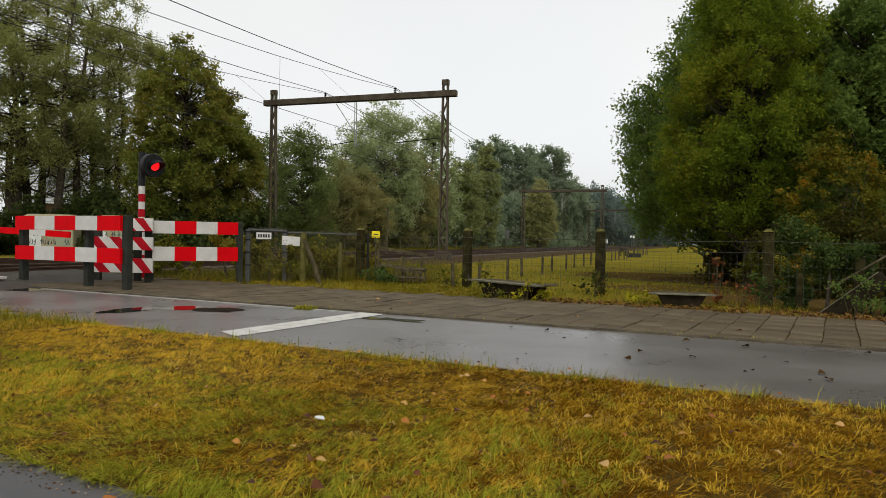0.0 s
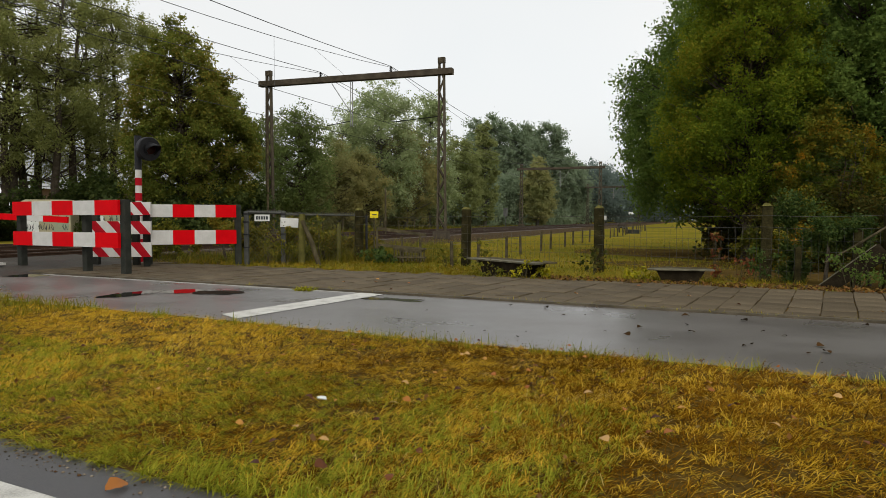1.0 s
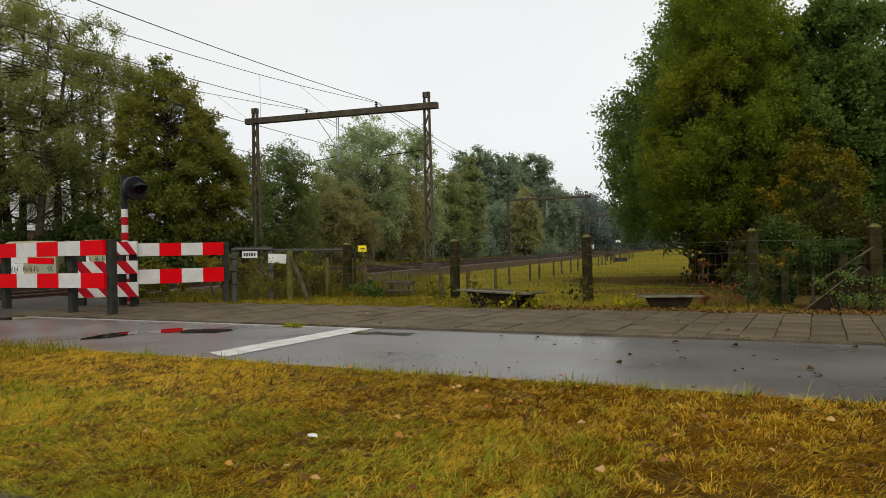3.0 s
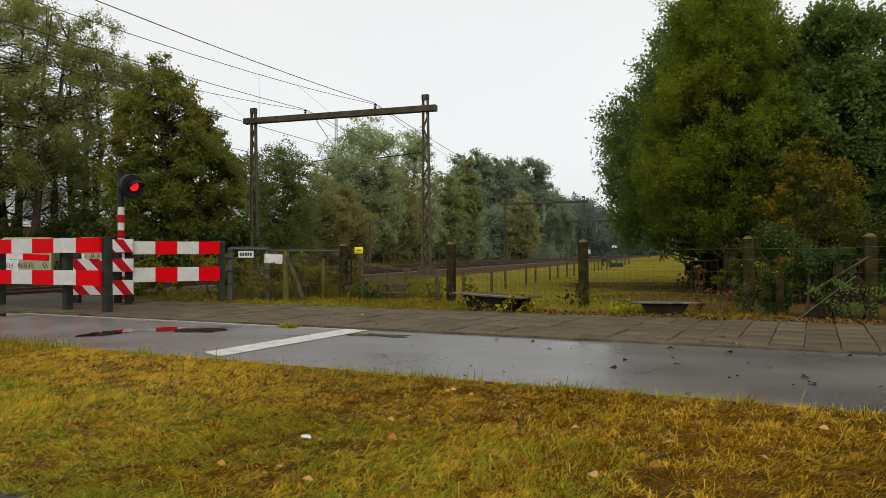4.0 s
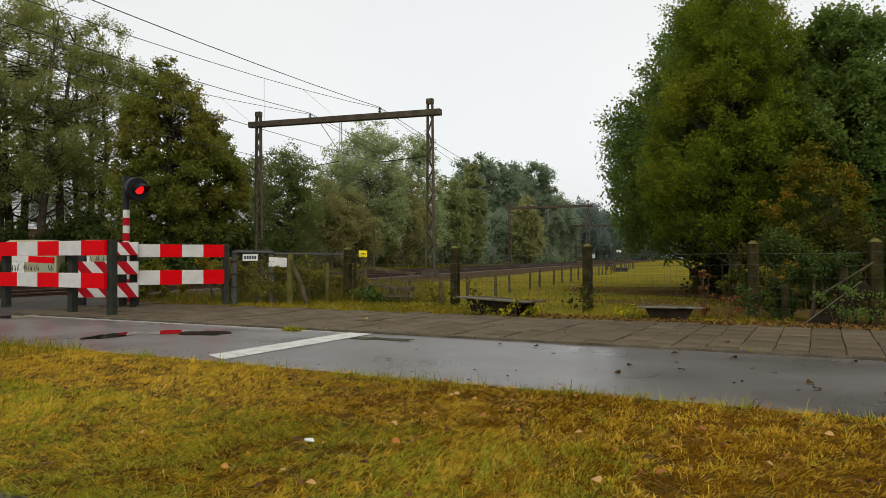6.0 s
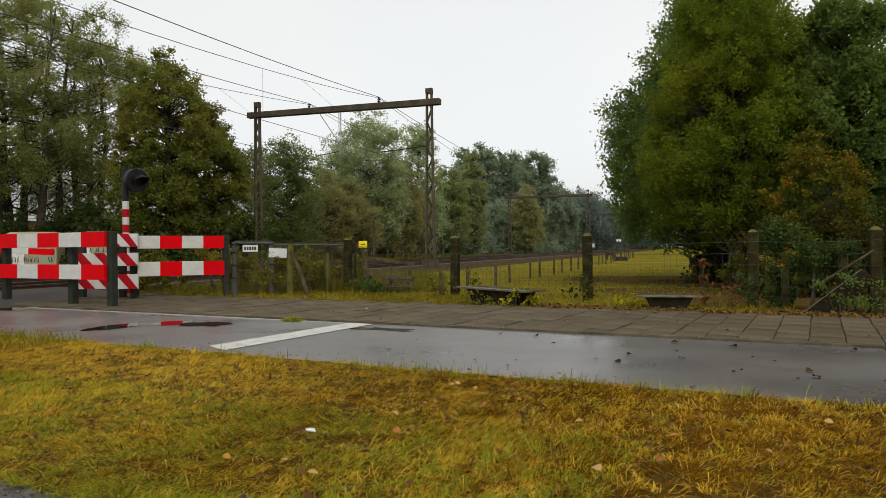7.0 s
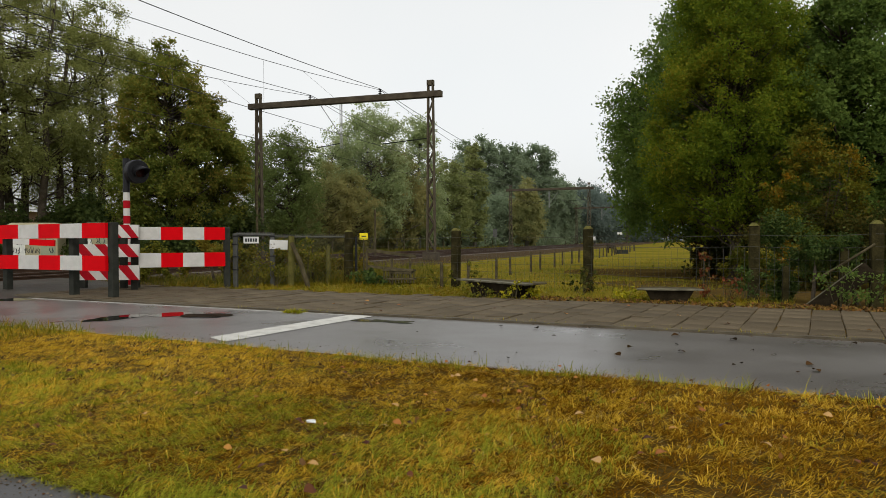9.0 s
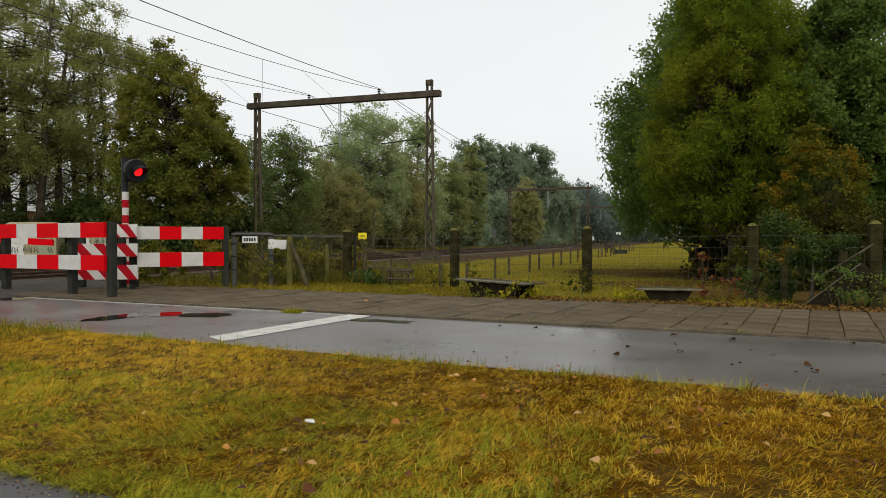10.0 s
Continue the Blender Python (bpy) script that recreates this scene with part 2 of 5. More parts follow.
# Withered rust-brown, with right-hand shade added by lowering the colour.
L_RUST = island_material("shade_dark_rusty_blade", [(0.045, 0.020, 0.002), (0.105, 0.048, 0.004), (0.205, 0.092, 0.007), (0.33, 0.172, 0.014)], rough=0.6, through_light=0.25, patch=0.4, patch_scale=0.9, spec=0.0)
L_WEED = island_material("dull_weed_leaf", [(0.06, 0.075, 0.010), (0.12, 0.125, 0.016), (0.19, 0.165, 0.022), (0.24, 0.155, 0.022)], rough=0.6, through_light=0.35, patch=0.4, patch_scale=0.8, spec=0.04)
L_STALK = island_material("pale_straw", [(0.42, 0.27, 0.04), (0.58, 0.40, 0.08), (0.66, 0.50, 0.16)], rough=0.5, through_light=0.25, spec=0.06)
L_DEAD = island_material("rotting_straw", [(0.03, 0.02, 0.004), (0.08, 0.05, 0.008), (0.14, 0.06, 0.01)], rough=0.6, through_light=0.1, spec=0.06)
L_ROADGREEN = island_material("wet_green_blade", [(0.135, 0.16, 0.013), (0.23, 0.25, 0.02), (0.36, 0.345, 0.033), (0.50, 0.43, 0.05)], rough=0.55, through_light=0.3, patch=0.35, patch_scale=0.8, spec=0.0)
# Olive-green leaf with the distance haze mixed into its colour.
L_MIST = island_material("haze_tinted_green_leaf", [(0.225, 0.265, 0.10), (0.285, 0.315, 0.12), (0.345, 0.355, 0.15)], through_light=0.6, patch=0.5, patch_scale=0.2, spec=0.0)
L_WETLEAF = island_material("wet_dark_leaf", [(0.010, 0.007, 0.004), (0.022, 0.014, 0.007), (0.06, 0.03, 0.010)], rough=0.85, through_light=0.0, per_object=True, spec=0.02)
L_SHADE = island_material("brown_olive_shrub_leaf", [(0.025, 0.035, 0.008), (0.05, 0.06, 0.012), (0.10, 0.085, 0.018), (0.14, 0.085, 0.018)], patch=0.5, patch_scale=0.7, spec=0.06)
L_LITTER = island_material("leaf_litter_colour", [(0.05, 0.03, 0.012), (0.14, 0.07, 0.02), (0.20, 0.09, 0.02), (0.14, 0.10, 0.02)], rough=0.7, through_light=0.1)
L_RUSTLEAF = island_material("rust_red_leaf", [(0.10, 0.03, 0.012), (0.20, 0.06, 0.02), (0.14, 0.10, 0.02)], rough=0.7, through_light=0.3)
L_FALLEN = island_material("fallen_leaf_colour", [(0.069, 0.0242, 0.011), (0.172, 0.0605, 0.0176), (0.31, 0.11, 0.0242), (0.414, 0.198, 0.0385), (0.46, 0.275, 0.099)], rough=0.55, through_light=0.15, per_object=True)


# ---- mesh helpers ----
def mesh_from(name, verts, faces):
    me = bpy.data.meshes.new(name)
    me.from_pydata([tuple(v) for v in verts], [], faces)
    me.update()
    return me


def part(name, bm, material_, parent=None, label="", smooth=False):
    """Links a bmesh, or a mesh, as one object under a thing or part."""
    if isinstance(bm, bpy.types.Mesh):
        me = bm
    else:
        me = bpy.data.meshes.new(name)
        bm.to_mesh(me)
        bm.free()
    if material_ and not me.materials:
        me.materials.append(material_)
    if smooth:
        for poly in me.polygons:
            poly.use_smooth = True
    ob = new(name, me)
    if parent:
        ob.parent = parent
    return tagged(ob, label)


def box(bm, lo, hi, m=None, bevel=0.0):
    """A box with bevelled edges between two corners, put by m."""
    sx, sy, sz = (h - l for l, h in zip(lo, hi))
    mm = Matrix.Translation([(l + h) / 2 for l, h in zip(lo, hi)]) @ Matrix.Diagonal((sx, sy, sz, 1))
    r = bmesh.ops.create_cube(bm, size=1, matrix=mm)
    vs = r["verts"]
    if bevel:
        es = list({e for v in vs for e in v.link_edges})
        r2 = bmesh.ops.bevel(bm, geom=es, offset=bevel, segments=2, affect="EDGES", profile=0.5)
        vs = list({v for f in r2["faces"] for v in f.verts} | {v for v in vs if v.is_valid})
    if m is not None:
        bmesh.ops.transform(bm, matrix=m, verts=[v for v in vs if v.is_valid])
    return bm


def tube(bm, points, radii, sides=8):
    """A round bar through points, one radius or a radius a point."""
    pts = [Vector(p) for p in points]
    if not hasattr(radii, "__len__"):
        radii = [radii] * len(pts)
    rings = []
    for i, p in enumerate(pts):
        d = (pts[min(i + 1, len(pts) - 1)] - pts[max(i - 1, 0)]).normalized()
        x = d.orthogonal().normalized() if abs(d.z) > 0.9 else d.cross(Vector((0, 0, 1))).normalized()
        y = d.cross(x)
        rings.append([bm.verts.new(p + radii[i] * (math.cos(2 * math.pi * k / sides) * x + math.sin(2 * math.pi * k / sides) * y)) for k in range(sides)])
    for r0, r1 in zip(rings, rings[1:]):
        for k in range(sides):
            bm.faces.new((r0[k], r0[(k + 1) % sides], r1[(k + 1) % sides], r1[k]))
    bm.faces.new(rings[0][::-1])
    bm.faces.new(rings[-1])
    return bm


def ribbon(points_l, points_r, z0, z1):
    """A strip with thickness between two edge lines."""
    bm = bmesh.new()
    top = [(bm.verts.new((*l[:2], z1)), bm.verts.new((*r[:2], z1))) for l, r in zip(points_l, points_r)]
    bot = [(bm.verts.new((*l[:2], z0)), bm.verts.new((*r[:2], z0))) for l, r in zip(points_l, points_r)]
    for i in range(len(top) - 1):
        (a, b), (c, d), (e, f), (g, h) = top[i], top[i + 1], bot[i], bot[i + 1]
        bm.faces.new((a, b, d, c))
        bm.faces.new((a, c, g, e))
        bm.faces.new((b, f, h, d))
    bm.faces.new((top[0][0], bot[0][0], bot[0][1], top[0][1]))
    bm.faces.new((top[-1][0], top[-1][1], bot[-1][1], bot[-1][0]))
    bmesh.ops.recalc_face_normals(bm, faces=bm.faces)
    return bm


def thing(name, label, category, at=(0, 0, 0), group="", kind="", turn=0):
    e = new(name)
    e.matrix_basis = pose(*at, 0, 0, turn)
    return tagged(e, label, category, group, kind)


# ---- ground, road, verge, cycle path, pavement ----
def strip(name, v0, v1, z0, z1, mat_, label, category, u0=-30.0, u1=14.0, wob0=0.0, wob1=0.0, step=0.5):
    us = np.arange(u0, u1 + 0.01, step)
    l = [uv(u, v0 + wob0 * noise.noise((u * 1.3, v0, 0))) for u in us]
    r = [uv(u, v1 + wob1 * noise.noise((u * 1.3, v1, 5))) for u in us]
    return tagged(part(name, ribbon(l, r, z0, z1), mat_), label, category, kind="structure")


bm = bmesh.new()
bmesh.ops.create_grid(bm, x_segments=60, y_segments=60, size=900, matrix=Matrix.Translation((0, 300, -0.03)))
tagged(part("ground", bm, M_FIELD), "yellow-green meadow grass reaching to the misty distance", "ground", kind="structure")
strip("road", -5.0, 1.75, -0.2, 0.0, M_ASPHALT, "dark wet asphalt road beside the grass verge", "road", -60, 40)
strip("road_edge_line", 1.28, 1.43, 0.0, 0.004, M_WHITE_LINE, "worn white line along the edge of the road", "road marking", -60, 40)
strip("verge", 1.74, 4.70, -0.2, 0.006, M_SOIL, "matted autumn grass verge between road and cycle path", "verge", -30, 14, 0.06, 0.08, 0.1)
strip("cycle_path", 4.6, 7.36, -0.2, 0.0, M_PATH, "wet reddish grey asphalt cycle path", "cycle path", -12.5, 14)
strip("kerb", 7.36, 7.44, -0.2, 0.025, M_KERB, "low weathered concrete kerb between path and pavement", "kerb", -12.5, 14)
pavement = strip("pavement", 7.45, 10.2, -0.2, 0.012, M_SOIL, "pavement of worn grey concrete slabs with mossy joints", "pavement", -12.5, 14, 0, 0.05)

# ---- grass ----
def blades(name, count, place, length, width, lean, mat_, label, seed, tuft=1, spread=0.014):
    """Many thin curved blades joined in one mesh. place(r, k) gives k ground points."""
    r = np.random.default_rng(seed)
    P = place(r, count)
    k = len(P)
    L = length[0] + (length[1] - length[0]) * r.random(k) ** 1.6
    W = width * (0.6 + 0.8 * r.random(k))
    th = r.random(k) * 2 * np.pi
    if tuft > 1:
        kt = max(k // tuft, 1)
        own = r.integers(0, kt, k)
        P = P[own] + np.concatenate([r.normal(size=(k, 2)) * spread, np.zeros((k, 1))], 1)
        th = 0.9 * np.sin(P[:, 0] * 1.3 + 2.0 * np.sin(P[:, 1] * 0.9)) + 4.0 + (r.random(kt) * 3.4)[own] + r.normal(size=k) * 0.5
        L *= (0.65 + 0.6 * r.random(kt))[own]
    d = np.stack([np.cos(th), np.sin(th)], 1)
    side = np.stack([-d[:, 1], d[:, 0]], 1)
    ln = lean[0] + (lean[1] - lean[0]) * r.random(k)
    f = np.array([0.0, 0.55, 1.0])
    wd = np.array([0.5, 0.46, 0.0])
    verts = np.zeros((k, 5, 3))
    j = 0
    for i in range(3):
        ang = ln * (0.3 + 0.8 * f[i])
        out = L * f[i] * np.sin(ang)
        hgt = L * f[i] * np.cos(ang)
        c = np.concatenate([P[:, :2] + d * out[:, None], (P[:, 2] + np.maximum(hgt, 0.012 * f[i]))[:, None]], 1)
        if i < 2:
            s = np.concatenate([side * (W * wd[i])[:, None], np.zeros((k, 1))], 1)
            verts[:, j], verts[:, j + 1] = c - s, c + s
            j += 2
        else:
            verts[:, j] = c
    base = np.arange(k)[:, None] * 5
    quads = base + [0, 1, 3, 2]
    tris = base + [2, 3, 4]
    me = raw_mesh(name, verts.reshape(-1, 3), quads, tris)
    me.materials.append(mat_)
    return tagged(new(name, me), label, "grass", kind="stuff")


def raw_mesh(name, verts, quads, tris=None):
    me = bpy.data.meshes.new(name)
    nq, nt = len(quads), 0 if tris is None else len(tris)
    me.vertices.add(len(verts))
    me.vertices.foreach_set("co", np.asarray(verts, dtype=np.float32).ravel())
    loops = np.concatenate([quads.ravel(), tris.ravel()]) if nt else quads.ravel()
    me.loops.add(len(loops))
    me.loops.foreach_set("vertex_index", loops.astype(np.int32))
    me.polygons.add(nq + nt)
    starts = np.concatenate([np.arange(nq) * 4, nq * 4 + np.arange(nt) * 3])
    me.polygons.foreach_set("loop_start", starts.astype(np.int32))
    me.update(calc_edges=True)
    return me


def patchy(P, seed, scale=1.0):
    """Smooth uneven values between 0 and 1 over the ground."""
    r = np.random.default_rng(seed)
    s = np.zeros(len(P))
    for wl_ in (0.35, 0.5, 0.8, 1.2, 1.9, 3.0):
        an, ph = r.uniform(0, 2 * np.pi), r.uniform(0, 6.28)
        s += np.sin((P[:, 0] * np.cos(an) + P[:, 1] * np.sin(an)) * 6.28 / (wl_ * scale) + ph + 1.5 * np.sin(P[:, 1] * 2.1 / scale + ph))
    return 0.5 + 0.5 * np.tanh(s * 0.6)


def thinned(place, seed, least=0.1):
    def inner(r, k):
        P = place(r, k)
        return P[r.random(len(P)) < least + (1 - least) * patchy(P, seed)]
    return inner


def in_uv(u0, u1, v0, v1, z=0.02, power=1.0):
    def place(r, k):
        u, v = u0 + (u1 - u0) * r.random(k), v0 + (v1 - v0) * r.random(k) ** power
        return np.stack([0.889 * u + 0.458 * v, -0.458 * u + 0.889 * v, np.full(k, z)], 1)
    return place


# ---- trees ----
def leaf_cloud(name, centres, radii, count, size, mat_, parent, seed, flat=0.7, droop=0.0, fine=False):
    """A crown: leaves scattered round clump centres, each leaf a folded pair of faces."""
    r = np.random.default_rng(seed)
    C, R = np.asarray(centres, dtype=float), np.asarray(radii, dtype=float)
    w = R ** 2
    idx = r.choice(len(C), count, p=w / w.sum())
    mid = C.mean(axis=0)
    twigs = 9
    D = r.normal(size=(len(C), twigs, 3))
    D /= np.linalg.norm(D, axis=2)[:, :, None]
    outward = C - mid
    outward /= np.linalg.norm(outward, axis=1)[:, None] + 1e-6
    D += 0.55 * outward[:, None, :] + [0, 0, 0.12]
    D /= np.linalg.norm(D, axis=2)[:, :, None]
    reach = 0.8 + 0.7 * r.random((len(C), twigs))
    tw = r.integers(0, twigs, count)
    g = D[idx, tw]
    along = (0.1 + 0.95 * r.random(count) ** 0.8) * reach[idx, tw]
    P = C[idx] + (g * along[:, None] * [1, 1, flat] + r.normal(size=(count, 3)) * (0.10 + 0.10 * along[:, None])) * R[idx][:, None]
    P[:, 2] -= droop * r.random(count) * R[idx]
    ax = r.normal(size=(count, 3)) + g * 0.5
    ax[:, 2] -= 0.3
    ax /= np.linalg.norm(ax, axis=1)[:, None]
    nr = r.normal(size=(count, 3))
    nr[:, 2] += 1.5
    sd = np.cross(ax, nr)
    sd /= np.linalg.norm(sd, axis=1)[:, None] + 1e-9
    nr = np.cross(sd, ax)
    s = size * (0.6 + 0.8 * r.random(count))[:, None]
    if fine:
        v = np.stack([P - ax * s * 0.6, P + sd * s * 0.45 + ax * s * 0.3, P - sd * s * 0.45 + ax * s * 0.3], 1)
        tris = np.arange(count * 3).reshape(-1, 3)
        me = raw_mesh(name, v.reshape(-1, 3), np.zeros((0, 4), dtype=int), tris)
        me.materials.append(mat_)
        ob = new(name, me)
        ob.parent = parent
        return ob
    v = np.zeros((count, 4, 3))
    v[:, 0] = P - ax * s * 0.5
    v[:, 1] = P + sd * s * 0.36 + nr * s * 0.12
    v[:, 2] = P + ax * s * 0.6
    v[:, 3] = P - sd * s * 0.36 + nr * s * 0.12
    base = np.arange(count)[:, None] * 4
    tris = np.concatenate([base + [0, 1, 2], base + [0, 2, 3]], 0)
    me = raw_mesh(name, v.reshape(-1, 3), np.zeros((0, 4), dtype=int), tris)
    me.materials.append(mat_)
    ob = new(name, me)
    ob.parent = parent
    return ob


def tree(x, y, height, spread, mat_, seed, label, leaves=20000, size=0.16, clumps=60, bottom=0.2, trunk=0.22, stems=1, flat=0.8, clump_r=0.16, category="tree", group="", shape=0.0, lean=(0, 0), name="tree", inner=0.35, bark=None, fine=False):
    """A tapered trunk with limbs up to every clump, and a crown of leaves. shape: above 0 narrows the top."""
    r = np.random.default_rng(seed)
    e = thing(name, label, category, (x, y, 0), group)
    z0, z1 = bottom * height, height
    cs, rs = [], []
    while len(cs) < clumps:
        q = r.uniform(-1, 1, 3)
        d = np.linalg.norm(q)
        bulge = 1 + 0.16 * noise.noise((q[0] * 2.2 + seed, q[1] * 2.2, q[2] * 2.2))
        if d > bulge or d < inner + 0.2 * r.random():
            continue
        hz = min(max((q[2] + 1) / 2, 0), 1.03)
        nar = 1 - shape * hz
        cr = spread * clump_r * (0.55 + 1.0 * r.random() ** 1.5)
        cz = z0 + cr * 0.4 + (z1 - z0 - cr) * hz
        if cz < 0.35:
            continue
        cs.append((q[0] * (spread - cr * 0.6) * nar + lean[0] * hz, q[1] * (spread - cr * 0.6) * nar + lean[1] * hz, cz))
        rs.append(cr * (1.15 - 0.35 * shape * hz))
    bm = bmesh.new()
    for s in range(stems):
        off = Vector((0, 0, 0)) if stems == 1 else Vector((r.uniform(-0.35, 0.35) * spread, r.uniform(-0.25, 0.25) * spread, 0))
        pts = [off + Vector((0, 0, -0.1))]
        for i in range(1, 6):
            f = i / 5
            pts.append(off * (1 + 0.5 * f) + Vector((r.normal() * 0.03 * spread + lean[0] * f * 0.6, r.normal() * 0.03 * spread + lean[1] * f * 0.6, f * height * 0.8)))
        rad = trunk / math.sqrt(stems)
        tube(bm, pts, [rad * 1.25, rad, rad * 0.8, rad * 0.6, rad * 0.4, rad * 0.15], 8)
        for i, c in enumerate(cs):
            if i % stems != s:
                continue
            c = Vector(c)
            f = min(max((c.z - 0.25 * spread) / (height * 0.8), 0.12), 0.95)
            k = min(int(f * 5), 4)
            b = pts[k].lerp(pts[k + 1], f * 5 - k)
            mid = b.lerp(c, 0.5) + Vector((r.normal() * 0.05, r.normal() * 0.05, -0.06 * (c - b).length))
            lr = rad * 0.32 * (1 - 0.6 * f)
            tube(bm, [b, mid, c], [lr, lr * 0.6, lr * 0.2], 4 if fine else 5)
    part("trunk", bm, bark or M_TRUNK, e, smooth=True)
    leaf_cloud("crown", cs, rs, leaves, size, mat_, e, seed + 1, flat, fine=fine)
    return e


def px_at(x, dep):
    """East of the camera for a bearing given as picture column, at a depth."""
    return (x - 784) / 1207 * dep


# ---- grass on the verge, the far strip and along the edges ----
VERGE = in_uv(-7.5, 4.5, 1.74, 4.68, 0.004)


def rusty_side(r, k):
    """More and more towards the field end of the verge."""
    u, v = -3.0 + 7.5 * r.random(k) ** 0.7, 1.74 + 2.94 * r.random(k)
    return np.stack([0.889 * u + 0.458 * v, -0.458 * u + 0.889 * v, np.full(k, 0.004)], 1)


def straw_side(r, k):
    """Straw everywhere, half as dense at the field end and by the road."""
    P = VERGE(r, k)
    u = 0.889 * P[:, 0] - 0.458 * P[:, 1]
    v = 0.458 * P[:, 0] + 0.889 * P[:, 1]
    return P[r.random(k) < np.where(u > -0.8, 0.55, np.where(v < 2.4, 0.65, 1.0))]


blades("verge_straw", 150000, thinned(straw_side, 31, 0.35), (0.05, 0.14), 0.0029, (1.3, 2.0), L_BLADE, "matted wet autumn grass, straw yellow and rust", 11, 8, 0.022)
blades("verge_rusty_grass", 160000, thinned(rusty_side, 34, 0.2), (0.05, 0.15), 0.0030, (1.3, 2.0), L_RUST, "rust-brown withered grass, darkened for shade towards the field end", 22, 8, 0.022)
blades("verge_short_grass", 70000, thinned(VERGE, 33, 0.12), (0.03, 0.09), 0.0032, (1.0, 1.85), L_BLADE, "short tufted yellow grass in the verge", 16, 10, 0.016)
blades("verge_green_grass", 34000, thinned(thinned(VERGE, 35, 0.0), 48, 0.0), (0.03, 0.09), 0.003, (0.8, 1.8), L_ROADGREEN, "green tufts in the grass verge", 17, 12, 0.016)
blades("roadside_green_grass", 66000, thinned(in_uv(-6.5, -0.6, 1.70, 3.3, 0.004, 1.5), 36, 0.3), (0.04, 0.11), 0.003, (0.8, 1.75), L_ROADGREEN, "greener grass along the road edge", 18, 12)
blades("verge_stalks", 6500, thinned(VERGE, 51, 0.2), (0.07, 0.16), 0.0022, (1.3, 1.95), L_STALK, "long pale straws lying in the verge", 23, 3, 0.04)
blades("verge_dark_straws", 14000, thinned(VERGE, 52, 0.1), (0.05, 0.14), 0.0036, (0.8, 1.7), L_DEAD, "dark rotting straws in the verge", 24, 5, 0.03)
blades("verge_fringe", 15000, thinned(thinned(in_uv(-9.0, 4.5, 4.46, 4.73, 0.0), 37, 0.02), 57, 0.15), (0.04, 0.14), 0.0034, (0.2, 1.6), L_ROADGREEN, "grass fringe along the cycle path", 12, 7, 0.025)
blades("far_verge_grass", 15000, in_uv(-20, -6.5, 3.0, 4.8), (0.06, 0.18), 0.006, (0.3, 1.6), L_FRESH, "grass verge near the crossing", 13)
blades("fence_grass", 45000, thinned(in_uv(-13, 0.2, 10.15, 12.4, 0.0, 1.2), 38, 0.15), (0.03, 0.13), 0.006, (0.4, 1.7), L_FRESH, "rough grass and weeds along the fence foot", 14, 10, 0.03)
blades("kerb_weeds", 900, thinned(in_uv(-7, 4.0, 7.34, 7.46, 0.015), 39, 0.0), (0.02, 0.06), 0.004, (0.2, 1.5), L_GREEN, "small weeds in the kerb joint", 19)
blades("path_weed", 260, in_uv(-5.95, -5.65, 7.15, 7.42, 0.0), (0.03, 0.09), 0.012, (0.6, 1.5), L_GREEN, "clump of weed growing at the path edge", 20)


def in_field(r, k):
    d = 13 + 22 * r.random(k) ** 1.5
    x = (-0.25 + 0.75 * r.random(k)) * d
    keep = (((x - 7.9) / 3.6) ** 2 + ((d - 19.5) / 3.8) ** 2 > 0.3 + 1.0 * r.random(k)) | (r.random(k) < 0.12)
    return np.stack([x, d, np.full(k, -0.03)], 1)[keep]


def behind_fence(r, k):
    s = 15.2 + 7.5 * r.random(k) ** 1.2
    x = (-0.30 + 0.32 * r.random(k)) * s
    return np.stack([x, s, np.full(k, -0.03)], 1)


blades("rough_weeds", 30000, thinned(behind_fence, 41, 0.15), (0.12, 0.5), 0.009, (0.1, 1.1), L_WEED, "tall rough grass between fence and railway", 21, 12, 0.05)

blades("barrier_weeds", 9000, lambda r, k: np.stack([-7.4 + 3.4 * r.random(k), 14.9 + 2.4 * r.random(k), np.full(k, -0.02)], 1), (0.06, 0.3), 0.008, (0.2, 1.4), L_WEED, "yellow-green weeds between barrier and railway", 26, 10, 0.04)


def beyond_track(r, k):
    t, n = 30 + 70 * r.random(k), -22.0 - 4.5 * r.random(k)
    return np.stack([0.36 * t + 0.933 * n, 0.933 * t - 0.36 * n, np.full(k, -0.05)], 1)


blades("far_strip_grass", 9000, beyond_track, (0.2, 0.5), 0.03, (0.1, 0.9), L_WEED, "rough dull grass beyond the tracks", 25, 8, 0.2)
blades("meadow_grass", 22000, in_field, (0.04, 0.14), 0.012, (0.4, 1.6), L_FRESH, "short meadow grass behind the fence", 15)

def gravel(name, count, place, size, mat_, label, seed):
    """Loose grit: small six-cornered stones joined in one mesh."""
    r = np.random.default_rng(seed)
    P = place(r, count)
    k = len(P)
    s = size * (0.4 + 1.2 * r.random((k, 1, 1)) ** 2)
    O = np.array([(1, 0, 0), (-1, 0, 0), (0, 1, 0), (0, -1, 0), (0, 0, 0.7), (0, 0, -0.7)])[None] * (0.6 + 0.7 * r.random((k, 6, 1)))
    V = P[:, None, :] + O * s
    F = np.array([(0, 2, 4), (2, 1, 4), (1, 3, 4), (3, 0, 4), (2, 0, 5), (1, 2, 5), (3, 1, 5), (0, 3, 5)])
    tris = (np.arange(k)[:, None, None] * 6 + F[None]).reshape(-1, 3)
    me = raw_mesh(name, V.reshape(-1, 3), np.zeros((0, 4), dtype=int), tris)
    me.materials.append(mat_)
    return tagged(new(name, me), label, "gravel", kind="stuff")


